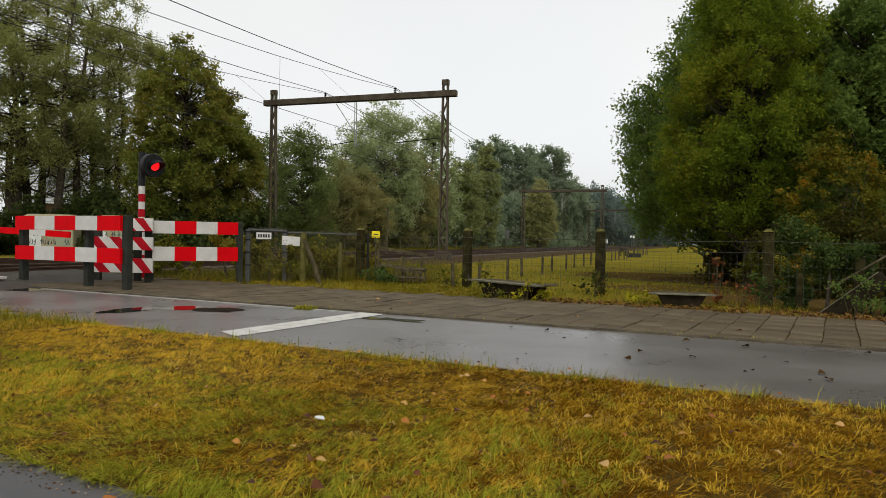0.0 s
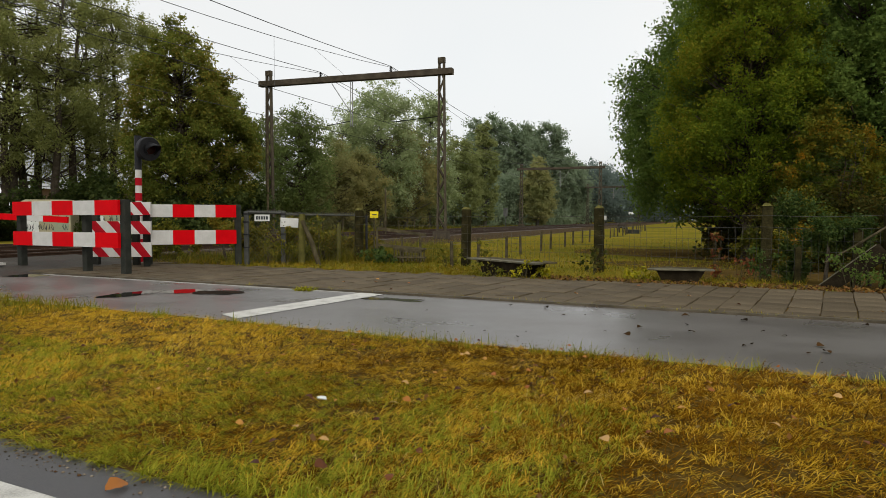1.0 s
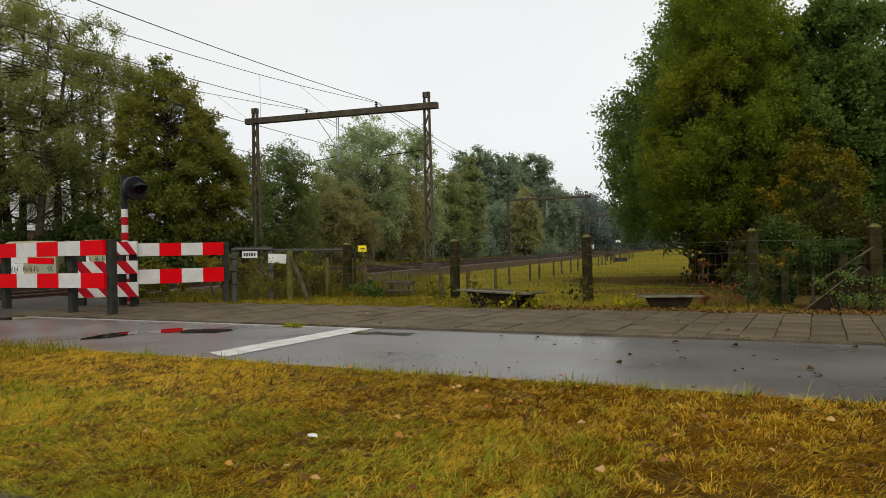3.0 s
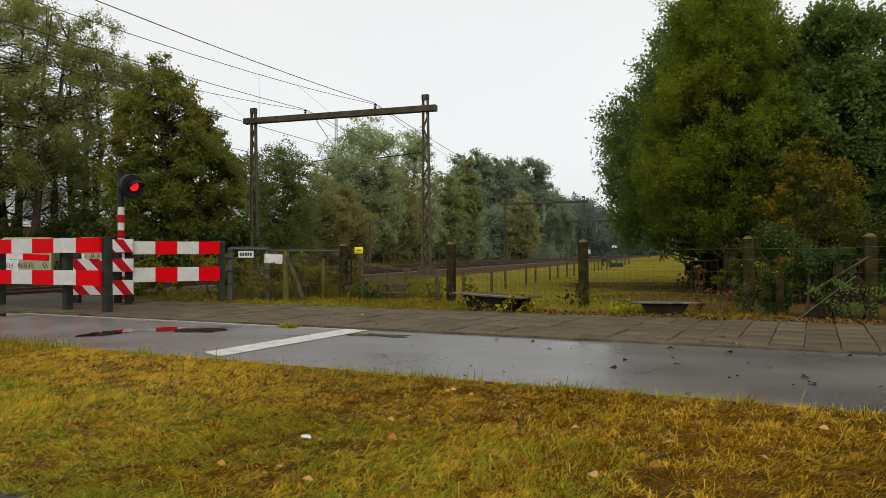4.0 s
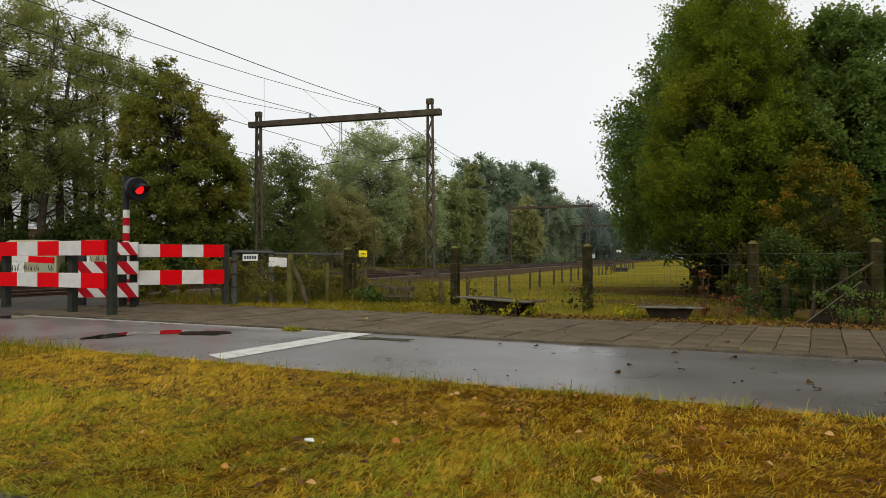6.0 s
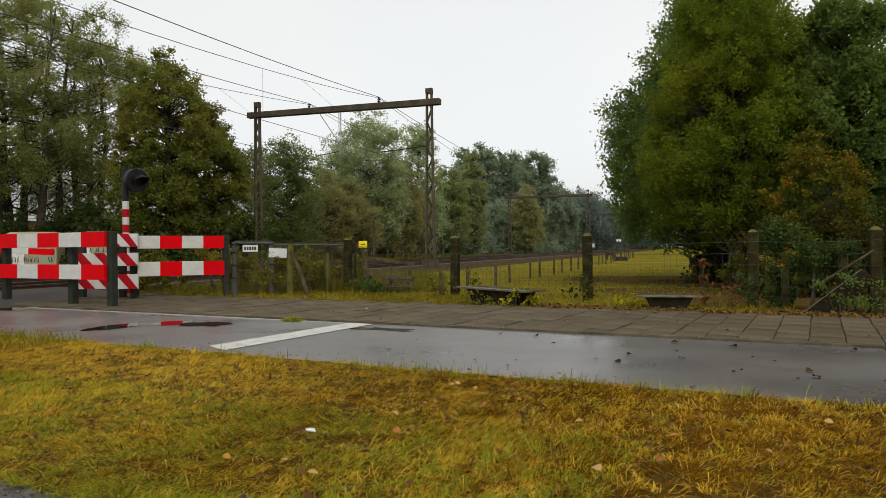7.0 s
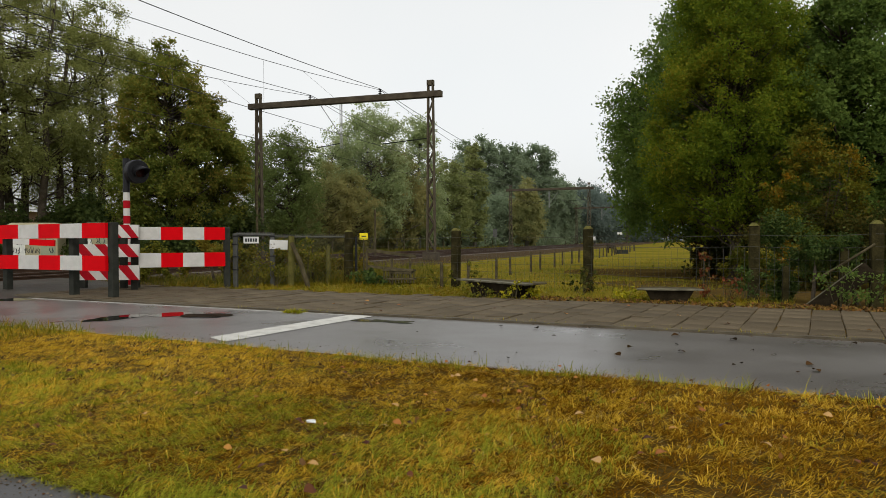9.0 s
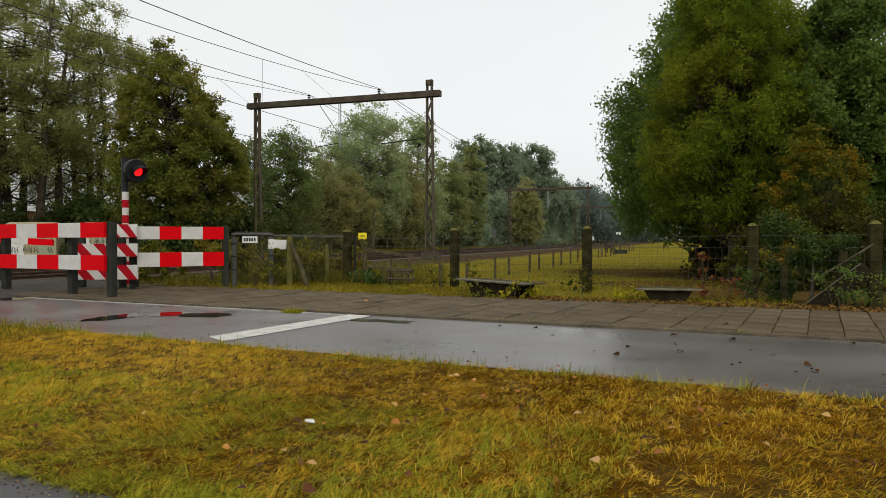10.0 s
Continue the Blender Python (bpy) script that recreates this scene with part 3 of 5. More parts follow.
L_GRIT = island_material("grit_colour", [(0.05, 0.04, 0.025), (0.12, 0.09, 0.06), (0.26, 0.22, 0.17), (0.10, 0.05, 0.02)], rough=0.8, through_light=0.0)
gravel("road_edge_grit", 2600, thinned(in_uv(-5, 1.0, 1.55, 1.80, 0.002, 0.6), 43, 0.1), 0.007, L_GRIT, "loose grit and leaf crumbs along the road edge", 51)
gravel("kerb_grit", 1500, thinned(in_uv(-8, 4.0, 7.28, 7.37, 0.002), 45, 0.05), 0.006, L_GRIT, "grit collected along the kerb", 52)
gravel("path_grit", 900, thinned(in_uv(-6, 4.0, 4.70, 5.2, 0.002, 2.0), 46, 0.05), 0.006, L_GRIT, "grit and crumbs at the path edge", 53)


def along_track(r, k):
    t, n = 12 + 22 * r.random(k) ** 1.5, -12.1 - 8.4 * r.random(k)
    z = np.where(n > -12.5, 0.0, 0.07)
    return np.stack([0.36 * t + 0.933 * n, 0.933 * t - 0.36 * n, z], 1)


L_STONE = island_material("ballast_colour", [(0.03, 0.022, 0.015), (0.065, 0.048, 0.034), (0.12, 0.095, 0.07)], rough=0.9, through_light=0.0)
gravel("ballast_stones", 6000, along_track, 0.035, L_STONE, "rusty brown ballast stones between the sleepers", 54)

# ---- puddles and markings on the path ----
M_WETFILM = material("thin_wet_film", [(0.035, 0.031, 0.030), (0.055, 0.05, 0.048)], 3.0, 0.10, 0.0, rough_var=0.05, spec=0.5)

# Matte dark brown for the patch next to the puddle.
M_DARKBROWN = material("dark_brown_matte", [(0.010, 0.007, 0.005), (0.022, 0.015, 0.010), (0.04, 0.028, 0.018)], 5.0, 0.95, 0.3, 90.0, bump_dist=0.004, spec=0.02)


def blob(name, u, v, ru, rv, z, mat_, label, category, seed, rough=0.35):
    bm = bmesh.new()
    pts = []
    for k in range(40):
        an = 2 * math.pi * k / 40
        s = 1 + rough * noise.noise((math.cos(an) * 1.7 + seed, math.sin(an) * 1.7, seed * 3.1))
        pts.append(bm.verts.new(uv(u + ru * s * math.cos(an), v + rv * s * math.sin(an), z)))
    bm.faces.new(pts)
    return tagged(part(name, bm, mat_), label, category, kind="structure")


blob("puddle", -7.12, 6.40, 0.24, 0.29, 0.004, M_PUDDLE, "shallow still puddle on the cycle path", "puddle", 3, 0.15)
blob("brown_patch", -6.62, 6.50, 0.36, 0.22, 0.008, M_DARKBROWN, "matte dark brown patch at the edge of the puddle", "mud", 4, 0.5)
blob("puddle", -7.45, 5.85, 0.20, 0.50, 0.004, M_PUDDLE, "shallow still puddle on the cycle path", "puddle", 5)
blob("puddle", -11.6, 7.0, 0.5, 0.3, 0.004, M_PUDDLE, "shallow puddle by the barrier", "puddle", 6)
blob("wet_patch", -4.25, 6.9, 0.36, 0.16, 0.004, M_WETFILM, "thin wet patch beside the stop line", "puddle", 8, 0.9)
bm = bmesh.new()
foot = [bm.verts.new(uv(u, v, 0.005)) for u, v in ((-5.06, 5.02), (-4.70, 4.86), (-4.58, 7.3), (-4.95, 7.32))]
bm.faces.new(foot)
bmesh.ops.recalc_face_normals(bm, faces=bm.faces)
tagged(part("stop_line", bm, M_WHITE_LINE), "white stop line painted aslant across the cycle path", "road marking", kind="structure")
strip("edge_line", 7.24, 7.31, 0.0, 0.005, M_WORN_LINE, "thin worn white line along the path edge", "road marking", -11.5, -4.75)
blob("dirt_patch", -1.9, 20.9, 3.4, 3.4, -0.022, M_DIRT, "trodden bare earth under the tree", "bare earth", 9, 0.5)
blob("dirt_patch", 0.6, 14.3, 3.6, 3.0, -0.018, M_DIRT, "shaded bare earth beneath the trees", "bare earth", 12, 0.5)


# ---- railway ----
def railway():
    r = thing("railway_track", "double railway track on dark ballast with rusty rails", "railway", kind="structure")
    bm = bmesh.new()
    for n0, n1, z0, z1 in ((-21.0, -9.2, -0.15, 0.06),):
        prof = [(n0, -0.1), (n0 + 0.9, z1), (n1 - 2.6, z1), (n1, -0.06)]
        for t0, t1 in ((11.4, 260.0), (-90.0, -8.0)):
            rows = [[bm.verts.new(tn(t, n, z)) for n, z in prof] for t in np.arange(t0, t1 + 0.1, (t1 - t0) / 40)]
            for a, b in zip(rows, rows[1:]):
                for k in range(3):
                    bm.faces.new((a[k], a[k + 1], b[k + 1], b[k]))
            bm.faces.new(rows[0])
    bmesh.ops.recalc_face_normals(bm, faces=bm.faces)
    part("ballast", bm, M_BALLAST, r)
    for n in (-13.48, -14.92, -17.48, -18.92):
        bm = bmesh.new()
        for w, z0, z1 in ((0.07, 0.08, 0.10), (0.02, 0.10, 0.20), (0.036, 0.195, 0.225)):
            box(bm, (-90, n - w, z0), (260, n + w, z1), TN)
        rail = part("rail", bm, M_RAIL, r)
        bm = bmesh.new()
        box(bm, (-90, n - 0.026, 0.225), (260, n + 0.026, 0.229), TN)
        part("running_surface", bm, M_RAIL_TOP, rail)
    bm = bmesh.new()
    box(bm, (-0.12, -1.25, -0.02), (0.12, 1.25, 0.085), None, 0.015)
    me = bpy.data.meshes.new("sleeper")
    bm.to_mesh(me)
    bm.free()
    me.materials.append(M_SLEEPER)
    for n in (-14.2, -18.2):
        for i in range(110):
            s = new("sleeper", me)
            s.parent = r
            s.matrix_basis = Matrix.Translation(tn(12.0 + 0.62 * i, n)) @ TN.to_3x3().to_4x4()


railway()


def crossing():
    """The deck between and beside the rails, ramped up from the path."""
    bm = bmesh.new()
    prof = [(-25.0, -0.02), (-21.0, 0.15), (-19.0, 0.15), (-18.99, 0.15), (-13.4, 0.15), (-12.4, 0.11), (-10.8, -0.002)]
    rows = [[bm.verts.new(tn(t, n, z)) for n, z in prof] for t in (-8.5, 0.0, 6.0, 11.5)]
    low = [[bm.verts.new(tn(t, n, -0.2)) for n, z in (prof[0], prof[-1])] for t in (-8.5, 11.5)]
    for a, b in zip(rows, rows[1:]):
        for k in range(len(prof) - 1):
            bm.faces.new((a[k], a[k + 1], b[k + 1], b[k]))
    bm.faces.new(rows[-1] + [low[1][1], low[1][0]])
    bmesh.ops.recalc_face_normals(bm, faces=bm.faces)
    c = tagged(part("crossing_deck", bm, M_DECK), "asphalt level crossing deck around the rails", "level crossing", kind="structure")
    bm = bmesh.new()
    box(bm, (8.6, -13.3, 0.115), (8.75, -11.9, 0.155), TN)
    box(bm, (6.0, -17.4, 0.14), (6.14, -15.0, 0.156), TN)
    part("white_line", bm, M_WHITE_LINE, c)


crossing()

# ---- overhead line ----
def lattice_mast(bm_leg, bm_web, t, n, h):
    w0, w1 = 0.23, 0.14
    for s in (-1, 1):
        vs = []
        for z, w in ((-0.2, w0), (h, w1)):
            for dn, dt in ((0.06, 0.1), (-0.0, 0.1), (0.0, -0.1), (0.06, -0.1)):
                vs.append(bm_leg.verts.new(tn(t + dt, n + s * (w - dn), z)))
        for a, b in ((0, 1), (1, 2), (2, 3), (3, 0)):
            bm_leg.faces.new((vs[a], vs[b], vs[4 + b], vs[4 + a]))
        bm_leg.faces.new(vs[:4])
        bm_leg.faces.new(vs[4:])
    k = 13
    for i in range(k):
        za, zb = 0.5 + (h - 0.9) * i / k, 0.5 + (h - 0.9) * (i + 1) / k
        s = 1 if i % 2 else -1
        w = w0 + (w1 - w0) * za / h - 0.05
        tube(bm_web, [tn(t, n - s * w, za), tn(t, n + s * w, zb)], 0.06, 4)
    box(bm_leg, (t - 0.1, n - 0.16, h - 0.25), (t + 0.1, n + 0.16, h), TN)
    box(bm_web, (t - 0.3, n - 0.34, -0.2), (t + 0.3, n + 0.34, 0.42), TN, 0.03)


M_GALV = material("galvanised_tube", [(0.20, 0.205, 0.20), (0.32, 0.325, 0.32)], 5.0, 0.5, 0.05, 60.0)


def portal(t, beam_z, label, rise=0.0):
    p = thing("overhead_line_portal", label, "catenary portal", group="overhead line portals")
    for n in (-11.5, -21.0):
        a, b = bmesh.new(), bmesh.new()
        lattice_mast(a, b, t, n, beam_z + 0.64 + (rise if n < -20 else 0.0))
        bmesh.ops.recalc_face_normals(a, faces=a.faces)
        m = part("mast", a, M_MASTLEG, p)
        part("lattice", b, M_MAST, m)
    bm = bmesh.new()
    box(bm, (t - 0.16, -21.55, beam_z - 0.16), (t + 0.16, -10.95, beam_z + 0.13), TN, 0.02)
    for v in bm.verts:
        v.co.z += rise * (-11.5 - (0.933 * v.co.x - 0.36 * v.co.y)) / 9.5
    part("beam", bm, M_MAST, p)
    for n in (-14.1, -17.95):
        bm = bmesh.new()
        tube(bm, [tn(t, n, beam_z + 0.1), tn(t, n, beam_z + 0.45)], 0.025, 6)
        for i in range(3):
            z = beam_z + 0.2 + 0.09 * i
            tube(bm, [tn(t, n, z), tn(t, n, z + 0.03), tn(t, n, z + 0.05)], [0.05, 0.09, 0.05], 10)
        part("insulator", bm, M_BLACK, p)
    for n in (-16.17,):
        bm = bmesh.new()
        tube(bm, [tn(t, n, beam_z - 0.15), tn(t, n, beam_z - 2.3)], 0.028, 6)
        tube(bm, [tn(t, n - 0.1, beam_z - 0.15), tn(t, n - 0.1, beam_z - 2.3)], 0.022, 6)
        out = -1.15 if t < 50 else 1.15
        tube(bm, [tn(t, n + out, beam_z - 0.15), tn(t, n + 0.04 * out, beam_z - 1.7)], 0.022, 6)
        part("drop_arm", bm, M_GALV, p)
    for n, e in ((-16.3, -17.6), (-11.6, -14.0)):
        bm = bmesh.new()
        tube(bm, [tn(t, n, 5.75), tn(t, e, 5.6)], 0.022, 6)
        part("steady_arm", bm, M_BLACK, p)


portal(29.8, 7.80, "weathered concrete railway portal with lattice masts and beam", 0.11)
portal(81.5, 7.1, "distant concrete portal spanning the tracks")
portal(132.0, 7.1, "distant concrete portal spanning the tracks")


def wires():
    w = thing("overhead_wires", "sagging overhead feeder, carrier and contact wires with droppers", "overhead wires")
    masts = (-22.0, 29.8, 81.5, 132.0, 183.0)
    lines = [("feeder_wire", -14.1, 8.25, 0.9, 0.014), ("feeder_wire", -17.95, 8.25, 0.8, 0.014),
             ("carrier_wire", -14.1, 8.2, 1.5, 0.011), ("carrier_wire", -17.95, 8.2, 1.5, 0.011),
             ("contact_wire", -14.2, 5.55, 0.05, 0.011), ("contact_wire", -18.2, 5.55, 0.05, 0.011)]
    for name, n, z, sag, rad in lines:
        pts = []
        for a, b in zip(masts, masts[1:]):
            za, zb = (z if a < 50 else z - 0.6 * (z > 6)), (z if b < 50 else z - 0.6 * (z > 6))
            for i in range(16):
                f = i / 16
                pts.append(tn(a + (b - a) * f, n, za + (zb - za) * f - 4 * sag * f * (1 - f)))
        bm = tube(bmesh.new(), pts, rad, 5)
        part(name, bm, M_CABLE, w)
    for n, t1, z1 in ((-21.2, 22.8, 7.52), (-16.4, 22.9, 7.5)):
        m = -17.95 if n < -18 else -14.1
        part("stay_wire", tube(bmesh.new(), [tn(29.8, n, 7.85), tn(t1, m, z1)], 0.006, 4), M_CABLE, w)
    for n in (-14.2, -18.2):
        for a, b in zip(masts[:3], masts[1:4]):
            for i in range(1, 6):
                f = 0.164 * i
                z = (8.2 if b < 50 else 7.6) - 6.0 * f * (1 - f)
                bm = tube(bmesh.new(), [tn(a + (b - a) * f, n, z), tn(a + (b - a) * f, n, 5.55)], 0.006, 4)
                part("dropper", bm, M_CABLE, w)


wires()


# ---- red and white barriers ----
def board(parent, p0, p1, z0, z1, stripes, first_red, thick=0.05, slant=False):
    p0, p1 = Vector((*p0, 0)), Vector((*p1, 0))
    d = p1 - p0
    length = d.length
    m = Matrix.Translation(p0) @ Matrix.Rotation(math.atan2(d.y, d.x), 4, "Z")
    b = part("board", box(bmesh.new(), (0, -thick / 2, z0), (length, thick / 2, z1), m, 0.004), M_WHITE, parent)
    step = length / stripes
    t = thick / 2 + 0.002
    if not slant:
        for i in range(stripes):
            if (i % 2 == 0) == first_red:
                part("red_stripe", box(bmesh.new(), (i * step - (0.002 if i == 0 else 0), -t, z0 - 0.002), ((i + 1) * step + (0.002 if i == stripes - 1 else 0), t, z1 + 0.002), m), M_RED, b)
        return
    hgt = z1 - z0
    for i in range(stripes):
        bm = bmesh.new()
        x0 = (i + 0.0) * step
        quad = [(x0, z1), (x0 + step * 0.5, z1), (x0 + step * 0.5 + hgt * 0.9, z0), (x0 + hgt * 0.9, z0)]
        quad = [(min(max(x, -0.002), length + 0.002), z) for x, z in quad]
        f = [bm.verts.new(m @ Vector((x, -t, z))) for x, z in quad]
        g = [bm.verts.new(m @ Vector((x, t, z))) for x, z in quad]
        bm.faces.new(f)
        bm.faces.new(g[::-1])
        for k in range(4):
            bm.faces.new((f[k], g[k], g[(k + 1) % 4], f[(k + 1) % 4]))
        bmesh.ops.recalc_face_normals(bm, faces=bm.faces)
        part("red_stripe", bm, M_DARKRED, b)


def square_post(parent, x, y, h, w=0.16, turn=-27.0, mat_=None, name="post"):
    bm = box(bmesh.new(), (-w / 2, -w / 2, -0.2), (w / 2, w / 2, h), pose(x, y, 0, 0, 0, turn), 0.012)
    return part(name, bm, mat_ or M_POST_DARK, parent)


def barriers():
    a = thing("barrier_fence", "red and white striped barrier on dark posts beside the path", "barrier", group="striped barriers")
    for x, y in ((-7.9, 12.86), (-6.27, 12.08), (-5.33, 11.52)):
        square_post(a, x, y, 1.28 if x > -5.5 else 1.12, 0.125)
    for z0, z1 in ((1.02, 1.27), (0.47, 0.72)):
        board(a, (-7.99, 12.78), (-5.40, 11.44), z0, z1, 5, True)
    b = thing("barrier_fence", "red and white striped barrier fence ending at a steel gate post", "barrier", group="striped barriers")
    for x, y in ((-5.81, 13.44), (-4.22, 14.15)):
        square_post(b, x, y, 1.25, 0.125, 24)
    for z0, z1 in ((0.99, 1.24), (0.45, 0.73)):
        board(b, (-5.68, 13.33), (-4.23, 14.05), z0, z1, 4, False)
    c = thing("barrier_fence", "diagonally striped barrier boards on dark posts behind the other barriers", "barrier", group="striped barriers")
    for x, y in ((-6.95, 13.75), (-6.15, 13.75), (-5.95, 13.85)):
        square_post(c, x, y, 1.1, 0.12, 0)
    for z0, z1, x0 in ((1.03, 1.28, -6.35), (0.66, 0.91, -6.9), (0.22, 0.50, -6.9)):
        board(c, (x0, 13.25), (-5.62, 13.22), z0, z1, 3 if x0 < -6.5 else 2, False, 0.05, True)


barriers()


def boom():
    b = thing("barrier_boom", "lowered red and white crossing boom", "barrier boom")
    p0, p1 = Vector((-14.5, 16.6, 1.22)), Vector((-8.75, 16.0, 0.93))
    d = p1 - p0
    m = Matrix.Translation(p0) @ d.to_track_quat("X", "Z").to_matrix().to_4x4()
    part("boom_arm", box(bmesh.new(), (0, -0.03, -0.07), (d.length, 0.03, 0.07), m, 0.006), M_WHITE, b)
    for i in range(4):
        x1 = d.length - 1.2 * i
        part("red_stripe", box(bmesh.new(), (x1 - 0.6, -0.032, -0.072), (x1 + 0.002, 0.032, 0.072), m), M_RED, b)
    square_post(b, -14.5, 16.6, 1.25, 0.3, 0)


boom()


# ---- flashing crossing signal ----
SIG = Vector((-6.46, 14.6, 0.0))


def crossing_signal():
    s = thing("crossing_signal", "crossing signal with black lamp head on a striped post", "railway signal", SIG)
    bm = tube(bmesh.new(), [(0, 0, -0.2), (0, 0, 2.0)], 0.066, 20)
    pole = part("pole", bm, M_WHITE, s, smooth=False)
    for i in range(6):
        z = 1.83 - 0.325 * i
        if z > 0.2:
            part("red_band", tube(bmesh.new(), [(0, 0, z - 0.165), (0, 0, z)], 0.069, 20), M_DARKRED, pole)
    part("upper_pole", tube(bmesh.new(), [(0, 0, 2.0), (0, 0, 2.72)], 0.07, 20), M_BLACK, s)
    face = Matrix.Translation((0.31, -0.12, 2.43)) @ Vector((0.78, -0.62, -0.06)).to_track_quat("Z", "Y").to_matrix().to_4x4()
    bm = bmesh.new()
    tube(bm, [(0, 0, -0.16), (0, 0, -0.14), (0, 0, -0.02), (0, 0, 0.0)], [0.16, 0.25, 0.25, 0.24], 32)
    bmesh.ops.transform(bm, matrix=face, verts=bm.verts)
    part("backing_board", bm, M_BLACK, s)
    part("bracket", tube(bmesh.new(), [(0.0, 0, 2.5), (0.2, -0.03, 2.47)], 0.045, 10), M_BLACK, s)
    part("bracket", tube(bmesh.new(), [(0.0, 0, 2.32), (0.2, -0.03, 2.36)], 0.035, 10), M_BLACK, s)
    bm = bmesh.new()
    ring = []
    for k in range(25):
        an = math.radians(-50 + 280 * k / 24)
        x, y = math.cos(an) * 0.14, math.sin(an) * 0.14
        reach = 0.09 + 0.28 * max(0.25 + 0.75 * math.sin(an), 0) ** 0.8
        droop = 1 - 0.5 * max(math.sin(an), 0)
        ring.append([bm.verts.new(face @ Vector((x * f, y * f, z))) for f, z in ((1, 0.0), (droop, reach), (0.94 * droop, reach), (0.94, 0.0))])
    for p, q in zip(ring, ring[1:]):
        for k in range(4):
            bm.faces.new((p[k], p[(k + 1) % 4], q[(k + 1) % 4], q[k]))
    bmesh.ops.recalc_face_normals(bm, faces=bm.faces)
    part("visor", bm, M_BLACK, s, smooth=True)
    lit = bpy.data.materials.new("lit_red_lens")
    lit.use_nodes = True
    p = lit.node_tree.nodes["Principled BSDF"]
    p.inputs["Base Color"].default_value = (0.4, 0.01, 0.01, 1)
    p.inputs["Emission Color"].default_value = (1.0, 0.008, 0.012, 1)
    p.inputs["Emission Strength"].default_value = 1.1
    dark = material("unlit_red_lens", [(0.02, 0.004, 0.004), (0.035, 0.006, 0.006)], 20.0, 0.12, 0.0)
    bm = tube(bmesh.new(), [(0, 0, -0.006), (0, 0, 0.006)], 0.108, 28)
    lamp = part("lamp_disc", bm, lit, s, "red lamp that turns a lit and a dark face")
    lamp.data.materials.append(dark)
    for f in lamp.data.polygons:
        f.material_index = 1 if f.normal.z < 0.5 else 0
    return s, lamp, face @ Matrix.Translation((0, 0, 0.012))


signal, lamp_disc, lamp_seat = crossing_signal()


# ---- fence with old posts and stock wire ----
POSTS = [(-1.94, 16.0), (0.51, 14.3), (2.90, 12.55), (5.05, 10.6), (6.27, 9.5), (8.0, 7.9)]


def stock_fence():
    f = thing("wire_fence", "old mossy square concrete posts carrying sagging stock wire", "fence")
    for i, (x, y) in enumerate(POSTS):
        bm = bmesh.new()
        w = 0.08
        box(bm, (-w, -w, -0.2), (w, w, 1.16), pose(x, y, 0, 0.8 * (i % 3 - 1), 0.6 * (i % 2), -35 + 4 * i), 0.02)
        post = part("post", bm, M_OLDPOST, f)
        bm = bmesh.new()
        bmesh.ops.create_cone(bm, cap_ends=True, segments=4, radius1=w * 1.36, radius2=0.04, depth=0.05, matrix=pose(x, y, 1.185, 0, 0, 10 + 4 * i))
        part("post_cap", bm, M_MOSSWOOD, post)
    for z, r in ((1.02, 0.0035), (0.84, 0.003), (0.66, 0.002), (0.5, 0.002), (0.34, 0.002), (0.18, 0.002)):
        pts = []
        for (x0, y0), (x1, y1) in zip(POSTS, POSTS[1:]):
            for k in range(8):
                q = k / 8
                pts.append((x0 + (x1 - x0) * q - 0.06, y0 + (y1 - y0) * q - 0.06, z - 0.10 * q * (1 - q)))
        part("line_wire", tube(bmesh.new(), pts, r, 4), M_WIRE, f)
    bm = bmesh.new()
    for (x0, y0), (x1, y1) in list(zip(POSTS, POSTS[1:]))[1:4]:
        k = int(math.hypot(x1 - x0, y1 - y0) / 0.105)
        for i in range(1, k):
            q = i / k
            x, y = x0 + (x1 - x0) * q - 0.06, y0 + (y1 - y0) * q - 0.06
            tube(bm, [(x, y, 0.05), (x + 0.01 * math.sin(i * 2.3), y, 0.4), (x, y, 0.83 - 0.1 * q * (1 - q))], 0.0019, 3)
    tagged(part("stay_wire_mesh", bm, M_WIRE, f), kind="stuff")


stock_fence()


